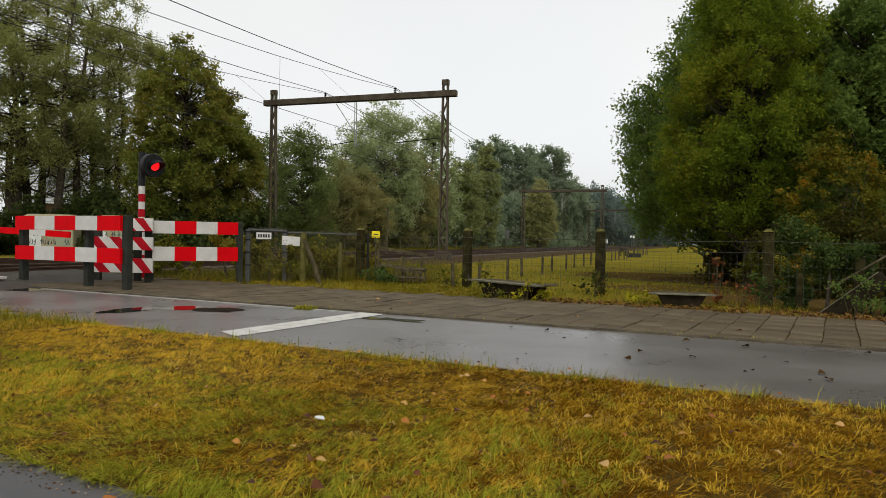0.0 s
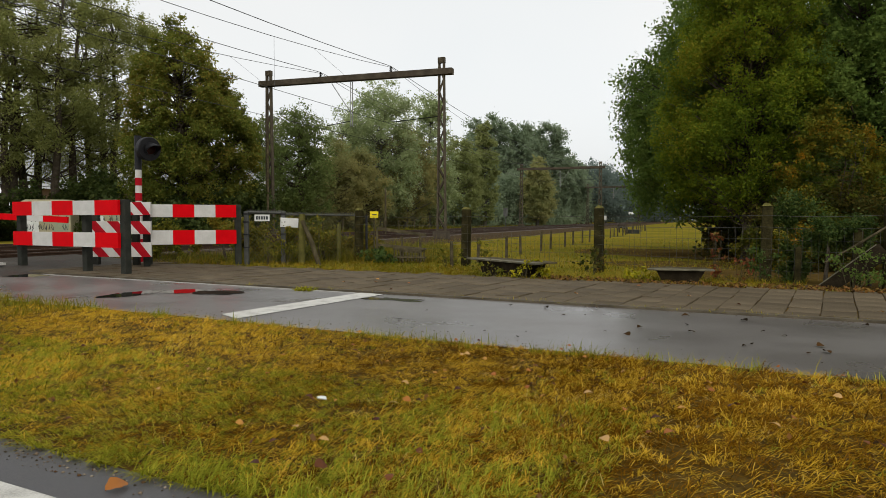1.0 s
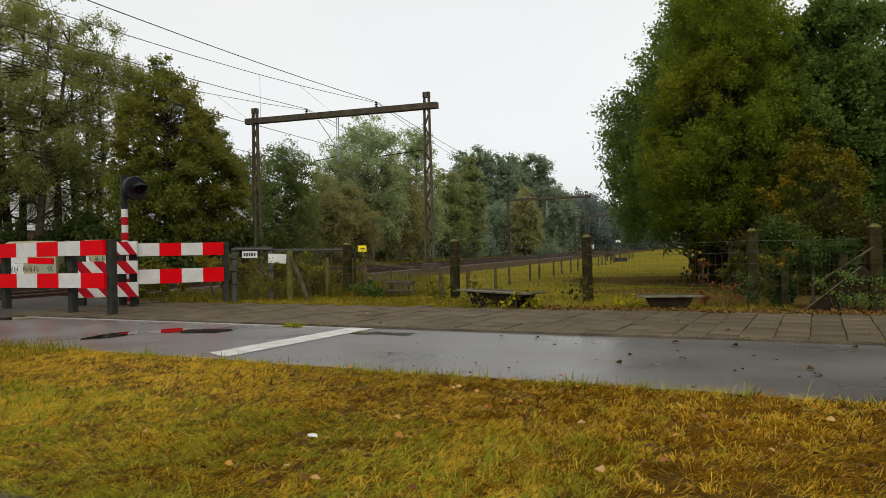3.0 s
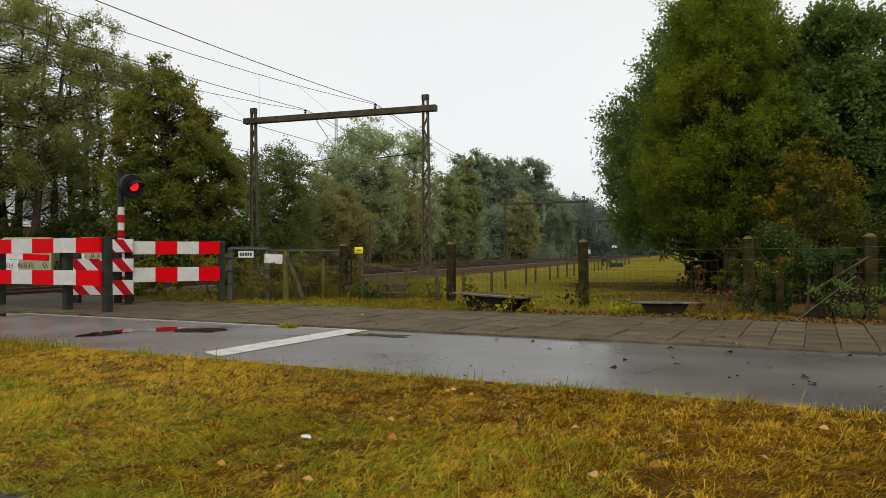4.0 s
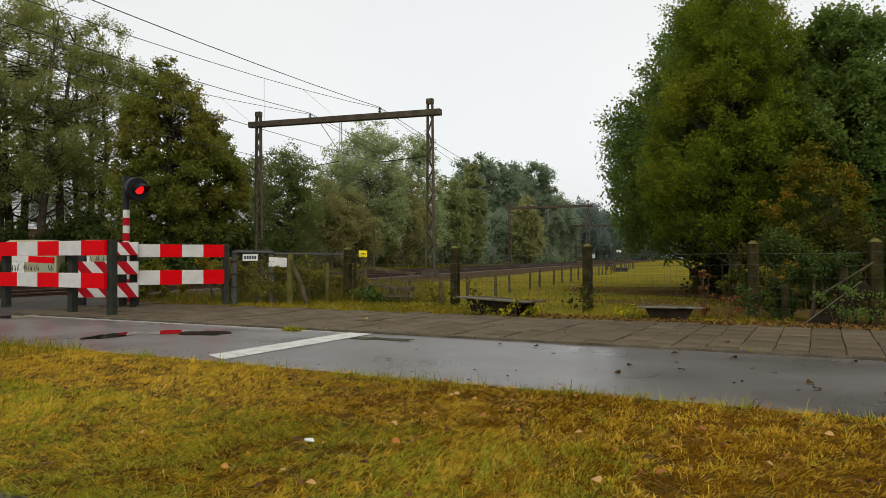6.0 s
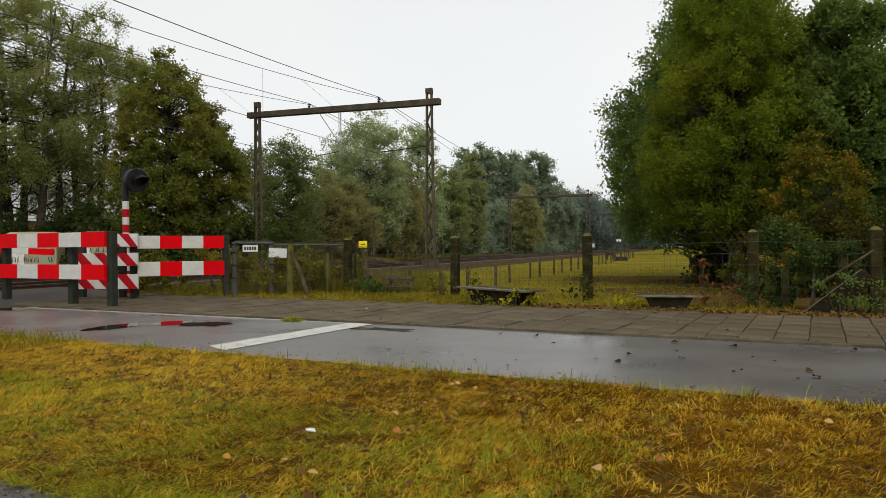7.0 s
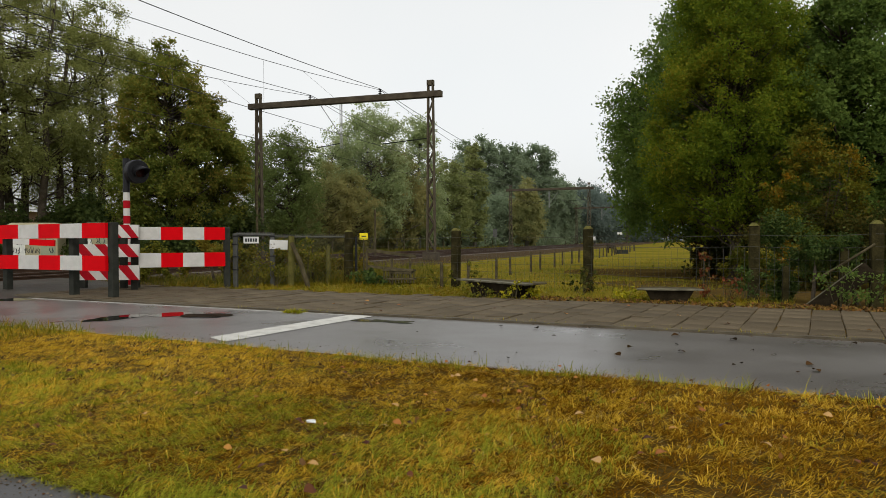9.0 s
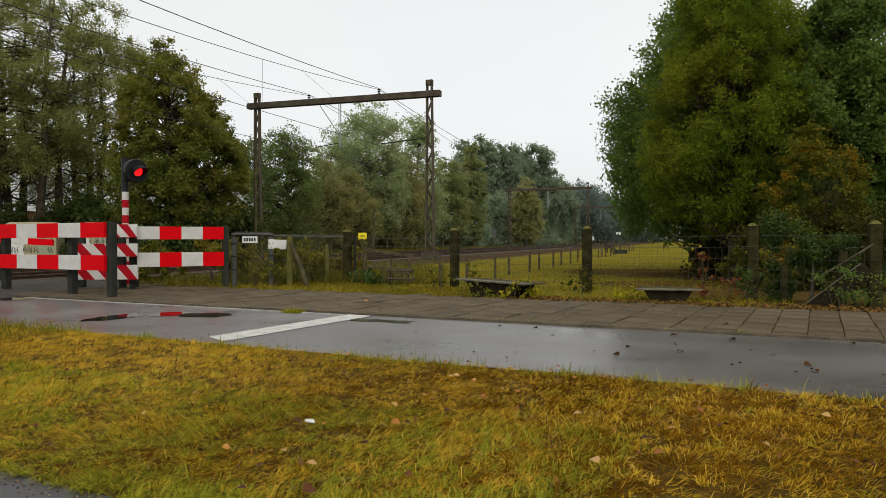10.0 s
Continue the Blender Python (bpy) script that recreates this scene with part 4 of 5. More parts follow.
def gate():
    g = thing("steel_gate", "narrow galvanised steel gate with a ribbed top rail and mesh", "gate")
    a, b, c = Vector((-4.10, 14.35, 0)), Vector((-3.42, 14.75, 0)), Vector((-1.98, 15.6, 0))
    for p in (a, b):
        post = part("gate_post", box(bmesh.new(), (-0.045, -0.045, -0.1), (0.045, 0.045, 1.12), Matrix.Translation(p), 0.006), M_STEEL, g)
        for z in (0.35, 0.62, 0.88, 1.05):
            part("clamp", box(bmesh.new(), (-0.055, -0.055, z), (0.055, 0.055, z + 0.025), Matrix.Translation(p)), M_BLACK, post)
    rail = part("top_rail", tube(bmesh.new(), [a + Vector((0, 0, 1.10)), b + Vector((0, 0, 1.09))], 0.028, 8), M_STEEL, g)
    rail2 = part("long_rail", tube(bmesh.new(), [b + Vector((0, 0, 1.06)), (b + c) / 2 + Vector((0, 0, 1.05)), c + Vector((0, 0, 1.04))], 0.018, 8), M_WIRE, g)
    bm = bmesh.new()
    for p, q, z, k in ((a, b, 1.10, 16), (b, c, 1.05, 34)):
        for i in range(k):
            r = p.lerp(q, (i + 0.5) / k)
            tube(bm, [r + Vector((0, 0, z - 0.03)), r + Vector((0.015, 0.0, z + 0.05))], 0.013, 4)
    tagged(part("rail_teeth", bm, M_WIRE, g), kind="stuff")
    bm = bmesh.new()
    for p, q, h in ((a, b, 1.12), (b, c, 0.98)):
        L = (q - p).length
        k = int((L + h) / 0.09)
        for i in range(k):
            for s in (1, -1):
                x0, z0 = i * 0.09 - h, 0.03
                x1, z1 = x0 + h, 0.03 + h
                if x0 < 0:
                    z0, x0 = z0 - x0, 0
                if x1 > L:
                    z1, x1 = z1 - (x1 - L), L
                if x1 > x0:
                    if s < 0:
                        x0, x1 = L - x0, L - x1
                    tube(bm, [p.lerp(q, x0 / L) + Vector((0, 0, z0)), p.lerp(q, x1 / L) + Vector((0, 0, z1))], 0.0016, 3)
    tagged(part("chain_mesh", bm, M_WIRE, g), kind="stuff")
    part("name_plate", box(bmesh.new(), (-0.16, -0.006, 0.96), (0.16, 0.006, 1.1), pose(-3.80, 14.46, -0.05, 0, 0, 30)), M_SIGN, g, "white plate with a grey maker's mark")
    for i in range(5):
        part("mark", box(bmesh.new(), (-0.13 + 0.053 * i, -0.009, 0.995), (-0.092 + 0.053 * i, 0.0, 1.065), pose(-3.80, 14.46, -0.05, 0, 0, 30)), M_INK, g)
    part("blank_plate", box(bmesh.new(), (-0.19, -0.006, 0.83), (0.19, 0.006, 1.03), pose(-3.33, 14.72, -0.05, 0, 3, 20)), M_SIGN, g, "blank white plate")


gate()


def round_post(x, y, h, r, label, lean=(0, 0), name="wooden_post", mat_=None, group="wooden posts"):
    bm = tube(bmesh.new(), [(0, 0, -0.2), (lean[0] * 0.5, lean[1] * 0.5, h * 0.5), (*lean, h)], [r, r * 0.95, r * 0.88], 10)
    ob = part(name, bm, mat_ or M_OLDWOOD)
    ob.matrix_basis = pose(x, y, 0)
    return tagged(ob, label, "post", group)


round_post(-3.0, 14.6, 1.06, 0.07, "weathered wooden fence post with green algae", (0.02, 0), mat_=M_MOSSWOOD)
round_post(-2.52, 14.3, 0.92, 0.05, "leaning dark wooden strut against the fence", (-0.42, 0.1))
round_post(-2.35, 15.6, 0.85, 0.05, "thin weathered wooden post", mat_=M_MOSSWOOD)
round_post(-1.75, 15.9, 1.05, 0.03, "thin dark green steel tube", mat_=M_BLACK)


def marker():
    m = thing("pipeline_marker", "small yellow marker plate on a thin grey post", "marker", (-1.62, 16.4, 0))
    part("stem", tube(bmesh.new(), [(0, 0, -0.1), (0, 0, 1.0)], 0.016, 8), M_OLDWOOD, m)
    plate = part("plate", box(bmesh.new(), (-0.10, -0.012, 0.98), (0.10, 0.012, 1.14), None, 0.006), M_YELLOW, m)
    part("mark", box(bmesh.new(), (-0.05, -0.016, 1.05), (0.06, 0.0, 1.075)), M_INK, plate)


marker()


def hurdle():
    """Old wooden hay rack left behind the fence."""
    h = thing("hay_rack", "collapsed grey wooden hay rack in the grass", "hay rack", (-0.95, 15.3, 0), turn=-12)
    h.scale = (0.68, 0.68, 0.85)
    for x in (-0.75, 0.1, 0.72):
        part("upright", box(bmesh.new(), (x - 0.035, -0.03, -0.05), (x + 0.035, 0.03, 0.85 if x < 0 else 0.68), pose(0, 0, 0, 3, 0, 0), 0.005), M_OLDWOOD, h)
    part("rail", box(bmesh.new(), (-0.85, -0.05, 0.76), (0.85, -0.01, 0.84), pose(0, 0, 0, 0, 6, 0), 0.006), M_OLDWOOD, h)
    part("rail", box(bmesh.new(), (-0.8, -0.05, 0.36), (0.85, -0.01, 0.43), pose(0, 0, 0, 0, 4, 0), 0.006), M_OLDWOOD, h)
    part("slab", box(bmesh.new(), (0.05, -0.2, 0.3), (0.8, 0.2, 0.37), pose(0, 0, 0, 8, 2, 0), 0.01), M_OLDWOOD, h)
    for i in range(11):
        x = -0.1 + 0.1 * i
        part("slat", box(bmesh.new(), (x - 0.018, -0.28, 0.0), (x + 0.018, -0.255, 0.36), pose(0, 0, 0, -6, 0, 0), 0.004), M_OLDWOOD, h)
    for z in (0.08, 0.3):
        part("rail", box(bmesh.new(), (-0.15, -0.30, z), (0.98, -0.28, z + 0.045), pose(0, 0, 0, -6, 0, 0), 0.005), M_OLDWOOD, h)


hurdle()


def trough(x, y, length, turn, label, high=1.0):
    t = thing("feed_trough", label, "trough", (x, y, 0), "feed troughs", turn=turn)
    t.scale = (1, 1, high)
    bm = bmesh.new()
    prof = [(-0.16, -0.05), (0.16, -0.05), (0.2, 0.26), (-0.2, 0.26)]
    l0, l1 = -length * 0.36, length * 0.36
    a = [bm.verts.new((l0 + (0.12 if z < 0 else 0), y_, z)) for y_, z in prof]
    b = [bm.verts.new((l1 - (0.12 if z < 0 else 0), y_, z)) for y_, z in prof]
    for k in range(4):
        bm.faces.new((a[k], a[(k + 1) % 4], b[(k + 1) % 4], b[k]))
    bm.faces.new(a[::-1])
    bm.faces.new(b)
    bmesh.ops.recalc_face_normals(bm, faces=bm.faces)
    part("tub", bm, M_BLACKWOOD, t)
    for i in range(3):
        part("plank", box(bmesh.new(), (-length / 2 + 0.04 * i, -0.27 + 0.18 * i, 0.265), (length / 2 - 0.03 * i, -0.1 + 0.18 * i, 0.295), None, 0.005), M_GREYWOOD if i == 0 else M_OLDWOOD, t)


trough(1.17, 11.5, 1.85, -57, "dark feed trough with a weathered plank lid", 0.92)
trough(3.62, 10.35, 0.95, -14, "dark low feed trough with a plank lid beside the fence", 0.72)


def leaning_beam():
    b = thing("leaning_brace", "dark plank brace with a pale upper edge against the corner post", "brace")
    p0, p1 = Vector((5.42, 9.86, -0.05)), Vector((6.10, 9.50, 0.62))
    side = Vector((0.75, -0.45, -0.55)).normalized()
    m = Matrix.Translation(p0) @ (p1 - p0).to_track_quat("Z", "Y").to_matrix().to_4x4()
    bm = bmesh.new()
    length = (p1 - p0).length
    d = (p1 - p0).normalized()
    across = (side - d * side.dot(d)).normalized()
    off = d.cross(across).normalized() * 0.025
    for k in (-1, 1):
        for f, w in ((0.02, 0.0), (0.02, 0.16), (1.0, 0.24), (1.0, 0.0)):
            bm.verts.new(p0 + d * (length * f) + across * w + off * k)
    bm.verts.ensure_lookup_table()
    v = bm.verts
    for f in ((0, 1, 2, 3), (7, 6, 5, 4), (0, 4, 5, 1), (1, 5, 6, 2), (2, 6, 7, 3), (3, 7, 4, 0)):
        bm.faces.new([v[k] for k in f])
    bmesh.ops.recalc_face_normals(bm, faces=bm.faces)
    plank = part("plank", bm, M_BLACKWOOD, b)
    # Thin paler strip along the plank's upper edge.
    part("pale_edge", tube(bmesh.new(), [p0 + d * 0.03 - across * 0.004, p0 + d * (length * 0.97) - across * 0.004], 0.013, 6), M_GREYWOOD, plank)
    part("rail", tube(bmesh.new(), [(5.52, 9.80, 0.33), (5.85, 9.58, 0.60), (6.16, 9.36, 0.88)], [0.015, 0.018, 0.016], 8), M_OLDWOOD, b)


leaning_beam()


def stub_post(x, y, h, w, label):
    bm = box(bmesh.new(), (-w, -w, -0.2), (w, w, h - w * 0.5), None, 0.012)
    bmesh.ops.create_cone(bm, cap_ends=True, segments=4, radius1=w * 1.3, radius2=0.02, depth=w * 0.6, matrix=pose(0, 0, h - w * 0.3, 0, 0, 45))
    ob = part("stub_post", bm, M_OLDPOST)
    ob.matrix_basis = pose(x, y, 0, 1, 1.5, -20)
    return tagged(ob, label, "post", "stub posts in the corner")


stub_post(5.97, 9.80, 0.82, 0.06, "short mossy concrete post behind the plank brace")
stub_post(5.36, 10.25, 0.55, 0.045, "low weathered stub post among the ivy")


# ---- field fences, horse ----
def stake_line(name, label, n, t0, t1, step, h, r, seed):
    f = thing(name, label, "fence")
    q = random.Random(seed)
    t = t0
    tops = []
    while t < t1:
        p = tn(t, n + q.uniform(-0.08, 0.08))
        hh = h * q.uniform(0.9, 1.1)
        part("stake", tube(bmesh.new(), [p - Vector((0, 0, 0.2)), p + Vector((q.uniform(-0.03, 0.03), 0, hh))], [r, r * 0.9], 7), M_OLDWOOD, f)
        tops.append(p + Vector((0, 0, hh * 0.85)))
        t += step * q.uniform(0.9, 1.1)
    part("strand", tube(bmesh.new(), tops, 0.004, 3), M_WIRE, f)


stake_line("field_fence", "row of low wooden stakes along the meadow", -4.75, 13.0, 62.0, 1.9, 0.55, 0.038, 4)
stake_line("far_fence", "far row of wooden stakes beyond the tracks", -24.5, 34.0, 140.0, 3.2, 1.0, 0.06, 5)
stake_line("meadow_fence", "distant row of stakes across the meadow", 2.5, 48.0, 110.0, 3.0, 0.9, 0.06, 6)


def horse():
    h = thing("horse", "small dark horse grazing in the misty meadow", "horse", (px_at(1103, 52.0), 52.0, -0.03), turn=25)
    h.scale = (0.62, 0.62, 0.68)
    bm = bmesh.new()
    tube(bm, [(-0.62, 0, 0.72), (-0.5, 0, 0.75), (-0.1, 0, 0.74), (0.35, 0, 0.76), (0.55, 0, 0.74)], [0.12, 0.26, 0.27, 0.25, 0.12], 12)
    part("body", bm, M_HORSE, h, smooth=True)
    part("neck", tube(bmesh.new(), [(0.45, 0, 0.8), (0.7, 0, 0.6), (0.85, 0, 0.35)], [0.18, 0.13, 0.09], 10), M_HORSE, h, smooth=True)
    part("head", tube(bmesh.new(), [(0.8, 0, 0.42), (0.92, 0, 0.22), (0.98, 0, 0.08)], [0.09, 0.09, 0.05], 10), M_HORSE, h, smooth=True)
    for x in (-0.48, 0.42):
        for y in (-0.13, 0.13):
            part("leg", tube(bmesh.new(), [(x, y, 0.65), (x + 0.03, y, 0.33), (x, y, 0.0)], [0.10, 0.055, 0.06], 8), M_HORSE, h, smooth=True)
    part("tail", tube(bmesh.new(), [(-0.62, 0, 0.85), (-0.75, 0, 0.6), (-0.74, 0, 0.3)], [0.04, 0.07, 0.03], 8), M_HORSE, h, smooth=True)


horse()
tagged(part("feed_box", box(bmesh.new(), (-0.4, -0.3, -0.05), (0.4, 0.3, 0.28), pose(px_at(1122, 48), 48, -0.03, 0, 0, 8), 0.03), M_POST_DARK), "dark low feed box in the meadow", "feed box")


# ---- cabinet and house beyond the tracks ----
M_SPRAY = material("white_spray_paint", [(0.48, 0.50, 0.48), (0.66, 0.67, 0.64)], 4.0, 0.6, 0.1, 30.0)
M_SPRAYGREEN = material("dull_green_spray_paint", [(0.20, 0.23, 0.16), (0.30, 0.32, 0.22)], 4.0, 0.6, 0.1, 30.0)


def cabinet(x, y, w0, w1, seed, label):
    """A sheet-metal cabinet with a hipped lid, sprayed patches and unreadable tags on its front."""
    c = thing("relay_cabinet", label, "cabinet", (x, y, 0), "relay cabinets", turn=8)
    part("body", box(bmesh.new(), (w0, -0.5, -0.1), (w1, 0.5, 1.6), None, 0.05), M_CREAM, c)
    bm = bmesh.new()
    vs = [(w0 - 0.06, -0.56, 1.6), (w1 + 0.06, -0.56, 1.6), (w1 + 0.06, 0.56, 1.6), (w0 - 0.06, 0.56, 1.6), (w0 + 0.16, -0.3, 1.8), (w1 - 0.16, -0.3, 1.8), (w1 - 0.16, 0.3, 1.8), (w0 + 0.16, 0.3, 1.8)]
    vs = [bm.verts.new(v) for v in vs]
    for f in ((0, 1, 5, 4), (1, 2, 6, 5), (2, 3, 7, 6), (3, 0, 4, 7), (4, 5, 6, 7), (3, 2, 1, 0)):
        bm.faces.new([vs[i] for i in f])
    bmesh.ops.bevel(bm, geom=bm.edges[:], offset=0.03, segments=2, affect="EDGES")
    part("lid", bm, M_CREAM, c)
    q = random.Random(seed)
    wide = w1 - w0
    for f0, f1, m in ((0.05, 0.40, M_SPRAY), (0.68, 0.97, M_SPRAYGREEN)):
        bm = bmesh.new()
        ring = []
        for k in range(18):
            an = k / 18 * math.tau
            ring.append(bm.verts.new((w0 + wide * ((f0 + f1) / 2 + (f1 - f0) / 2 * max(-1, min(1, 1.3 * math.cos(an))) * q.uniform(0.9, 1)), -0.503, 0.72 + 0.42 * max(-1, min(1, 1.25 * math.sin(an))) * q.uniform(0.8, 1))))
        bm.faces.new(ring)
        part("paint_patch", bm, m, c)
    count = int(wide / 0.12)
    for i in range(count):
        x0 = w0 + 0.08 + (wide - 0.2) * i / count
        for z0, h in ((0.86, 0.24), (0.48, 0.26)):
            if q.random() < 0.25:
                continue
            pts = [(x0 + q.uniform(0, 0.11), -0.508, z0 + h * f + q.uniform(-0.04, 0.04)) for f in (0, 0.5, 1, 0.55, 0.1)]
            part("spray_stroke", tube(bmesh.new(), pts, 0.013, 4), M_INK, c)


cabinet(-17.4, 30.0, -0.87, 1.24, 3, "cream relay cabinet with graffiti beside the railway")
cabinet(-14.6, 30.2, -0.55, 0.55, 8, "smaller cream relay cabinet covered in graffiti")


def house():
    h = thing("house", "house with pale tiled roof hidden behind the trees", "house", (-21.0, 52.0, 0), turn=12)
    part("wall", box(bmesh.new(), (-9, -4, -0.2), (9, 4, 3.2), None, 0.02), M_WALLBRICK, h)
    bm = bmesh.new()
    vs = [bm.verts.new(v) for v in ((-9.5, -4.6, 3.0), (9.5, -4.6, 3.0), (9.5, 0, 6.6), (-9.5, 0, 6.6), (-9.5, 4.6, 3.0), (9.5, 4.6, 3.0))]
    for f in ((0, 1, 2, 3), (3, 2, 5, 4), (0, 3, 4), (1, 5, 2), (0, 4, 5, 1)):
        bm.faces.new([vs[i] for i in f])
    roof = part("roof", bm, M_ROOF, h)
    for i in range(14):
        f = (i + 0.5) / 14
        part("tile_course", box(bmesh.new(), (-9.5, -0.02, -0.03), (9.5, 0.02, 0.05), pose(0, -4.6 + 4.6 * f, 3.02 + 3.6 * f, 38, 0, 0)), M_ROOF, roof)
    for x in (-6, -2, 2.5, 6.5):
        w = part("window", box(bmesh.new(), (x - 0.7, -4.06, 1.0), (x + 0.7, -3.98, 2.3)), M_WHITE, h)
        part("pane", box(bmesh.new(), (x - 0.62, -4.07, 1.08), (x + 0.62, -4.0, 2.22)), M_GLASS, w)


house()

# ---- trees ----
tree(px_at(1322, 15.5), 15.5, 8.3, 2.6, L_MAPLE, 101, "broad maple with green and yellowing leaves over the meadow fence", 165000, 0.051, 520, 0.115, 0.11, clump_r=0.11, shape=0.66, inner=0.3, flat=1.1)
tree(px_at(1285, 18.5), 18.5, 8.6, 4.5, L_OAK, 103, "dark oak standing behind the maple", 105000, 0.076, 520, 0.16, 0.16, clump_r=0.095, shape=0.90, flat=1.0, inner=0.45)
tree(px_at(1272, 18.2), 18.2, 4.7, 3.0, L_OAK, 121, "lower dark oak with boughs hanging over the meadow", 60000, 0.076, 300, 0.18, 0.07, clump_r=0.12, shape=0.25, flat=1.0, inner=0.2)
tree(px_at(1535, 15.0), 15.0, 6.8, 2.7, L_OAK, 105, "tall dark green oak at the corner of the meadow", 130000, 0.075, 420, 0.06, 0.2, clump_r=0.115, shape=0.5, flat=1.0, inner=0.1, fine=True)
tree(px_at(1450, 21.0), 21.0, 8.2, 3.8, L_OAK, 109, "tall dense oak behind the maple", 44000, 0.10, 190, 0.05, 0.3, clump_r=0.13, shape=0.5, fine=True)
# Oak added beyond the view to cut sky light on the right.
tree(px_at(1850, 15.0), 15.0, 6.4, 3.2, L_OAK, 119, "added oak out of view that darkens the right side", 16000, 0.10, 110, 0.10, 0.26, clump_r=0.14, shape=0.35, fine=True)
tree(px_at(1468, 13.0), 13.0, 3.1, 0.95, L_AMBER, 107, "young tree with orange and yellow autumn leaves", 16000, 0.05, 90, 0.06, 0.035, 3, clump_r=0.16)


def hedge(name, label, pts, height, depth, count, size, mat_, seed, clump=0.5, fine=False):
    """A wall of clumps along a line, with woody stems inside."""
    r = np.random.default_rng(seed)
    e = thing(name, label, "hedge")
    cs, rs = [], []
    for a, b in zip(pts, pts[1:]):
        a, b = Vector((*a, 0)), Vector((*b, 0))
        k = max(int((b - a).length * height / clump * 1.1), 4)
        for _ in range(k):
            p = a.lerp(b, r.random())
            hh = height * (0.75 + 0.35 * noise.noise((p.x * 0.35, p.y * 0.35, seed)))
            cs.append((p.x + r.normal() * depth * 0.4, p.y + r.normal() * depth * 0.4, 0.1 + (hh - 0.1) * r.random() ** 0.8))
            rs.append(clump * (0.7 + 0.7 * r.random()))
    bm = bmesh.new()
    for c in cs[::3]:
        tube(bm, [(c[0] + r.normal() * 0.1, c[1] + r.normal() * 0.1, -0.1), (c[0], c[1], c[2] * 0.6), tuple(c)], [0.03 + size * 0.1, 0.025 + size * 0.05, 0.008], 5)
    tagged(part("stem_tangle", bm, M_TRUNK, e), kind="stuff")
    leaf_cloud("foliage", cs, rs, count, size, mat_, e, seed + 1, 0.9, fine=fine)


hedge("ivy_thicket", "ivy and shrubs growing through the fence corner", [(5.15, 10.85), (5.75, 10.2), (6.5, 9.6), (8.3, 8.2)], 1.15, 0.22, 42000, 0.04, L_IVY, 201, 0.22)
hedge("shade_shrubs", "dark shrubs filling the shade under the trees", [(px_at(1278, 19.5), 19.5), (px_at(1315, 17.5), 17.5), (px_at(1400, 16.5), 16.5), (px_at(1640, 15.0), 15.0)], 2.2, 0.8, 56000, 0.10, L_SHADE, 215, 0.4, fine=True)
hedge("low_shrubs", "brownish low shrubs at the edge of the shade", [(px_at(1285, 14.6), 14.6), (px_at(1350, 13.4), 13.4), (px_at(1420, 12.6), 12.6)], 1.0, 0.35, 9000, 0.05, L_AMBER, 217, 0.25)
hedge("shrub_bank", "brown-olive shrubs beneath the big trees", [(px_at(1350, 13.6), 13.6), (8.0, 12.6), (11.0, 11.0), (14, 10)], 1.7, 0.7, 50000, 0.05, L_SHADE, 203, 0.45, fine=True)

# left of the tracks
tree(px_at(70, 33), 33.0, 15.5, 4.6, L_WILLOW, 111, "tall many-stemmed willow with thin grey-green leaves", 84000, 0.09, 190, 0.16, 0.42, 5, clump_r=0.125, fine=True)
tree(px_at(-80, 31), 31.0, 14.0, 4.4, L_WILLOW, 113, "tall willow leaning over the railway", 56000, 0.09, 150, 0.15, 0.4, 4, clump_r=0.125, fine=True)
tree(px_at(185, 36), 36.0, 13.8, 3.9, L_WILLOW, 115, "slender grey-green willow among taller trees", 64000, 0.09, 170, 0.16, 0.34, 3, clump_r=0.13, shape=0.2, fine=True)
tree(px_at(325, 32), 32.0, 10.4, 3.2, L_LIME, 117, "lime tree with leaves turning yellow and bronze", 90000, 0.10, 260, 0.10, 0.25, 1, clump_r=0.13, shape=0.40, fine=True)
tree(px_at(405, 34), 34.0, 7.9, 2.2, L_LIME, 118, "smaller lime tree with yellowing leaves", 46000, 0.10, 120, 0.10, 0.2, 1, clump_r=0.16, shape=0.35, fine=True)
hedge("railway_hedge", "dark hedge and undergrowth along the far side of the railway", [(px_at(-140, 27), 27), (px_at(100, 33), 33), (px_at(300, 30.5), 30.5), (px_at(470, 36), 36)], 2.6, 1.0, 60000, 0.16, L_DARK, 205, 0.7, fine=True)
hedge("bramble_strip", "yellowing brambles and rough weeds behind the barriers", [(-6.9, 16.2), (-5.6, 15.4), (-4.6, 15.5), (-3.4, 15.9), (-2.2, 16.9)], 0.9, 0.35, 42000, 0.05, L_WEED, 207, 0.22, fine=True)

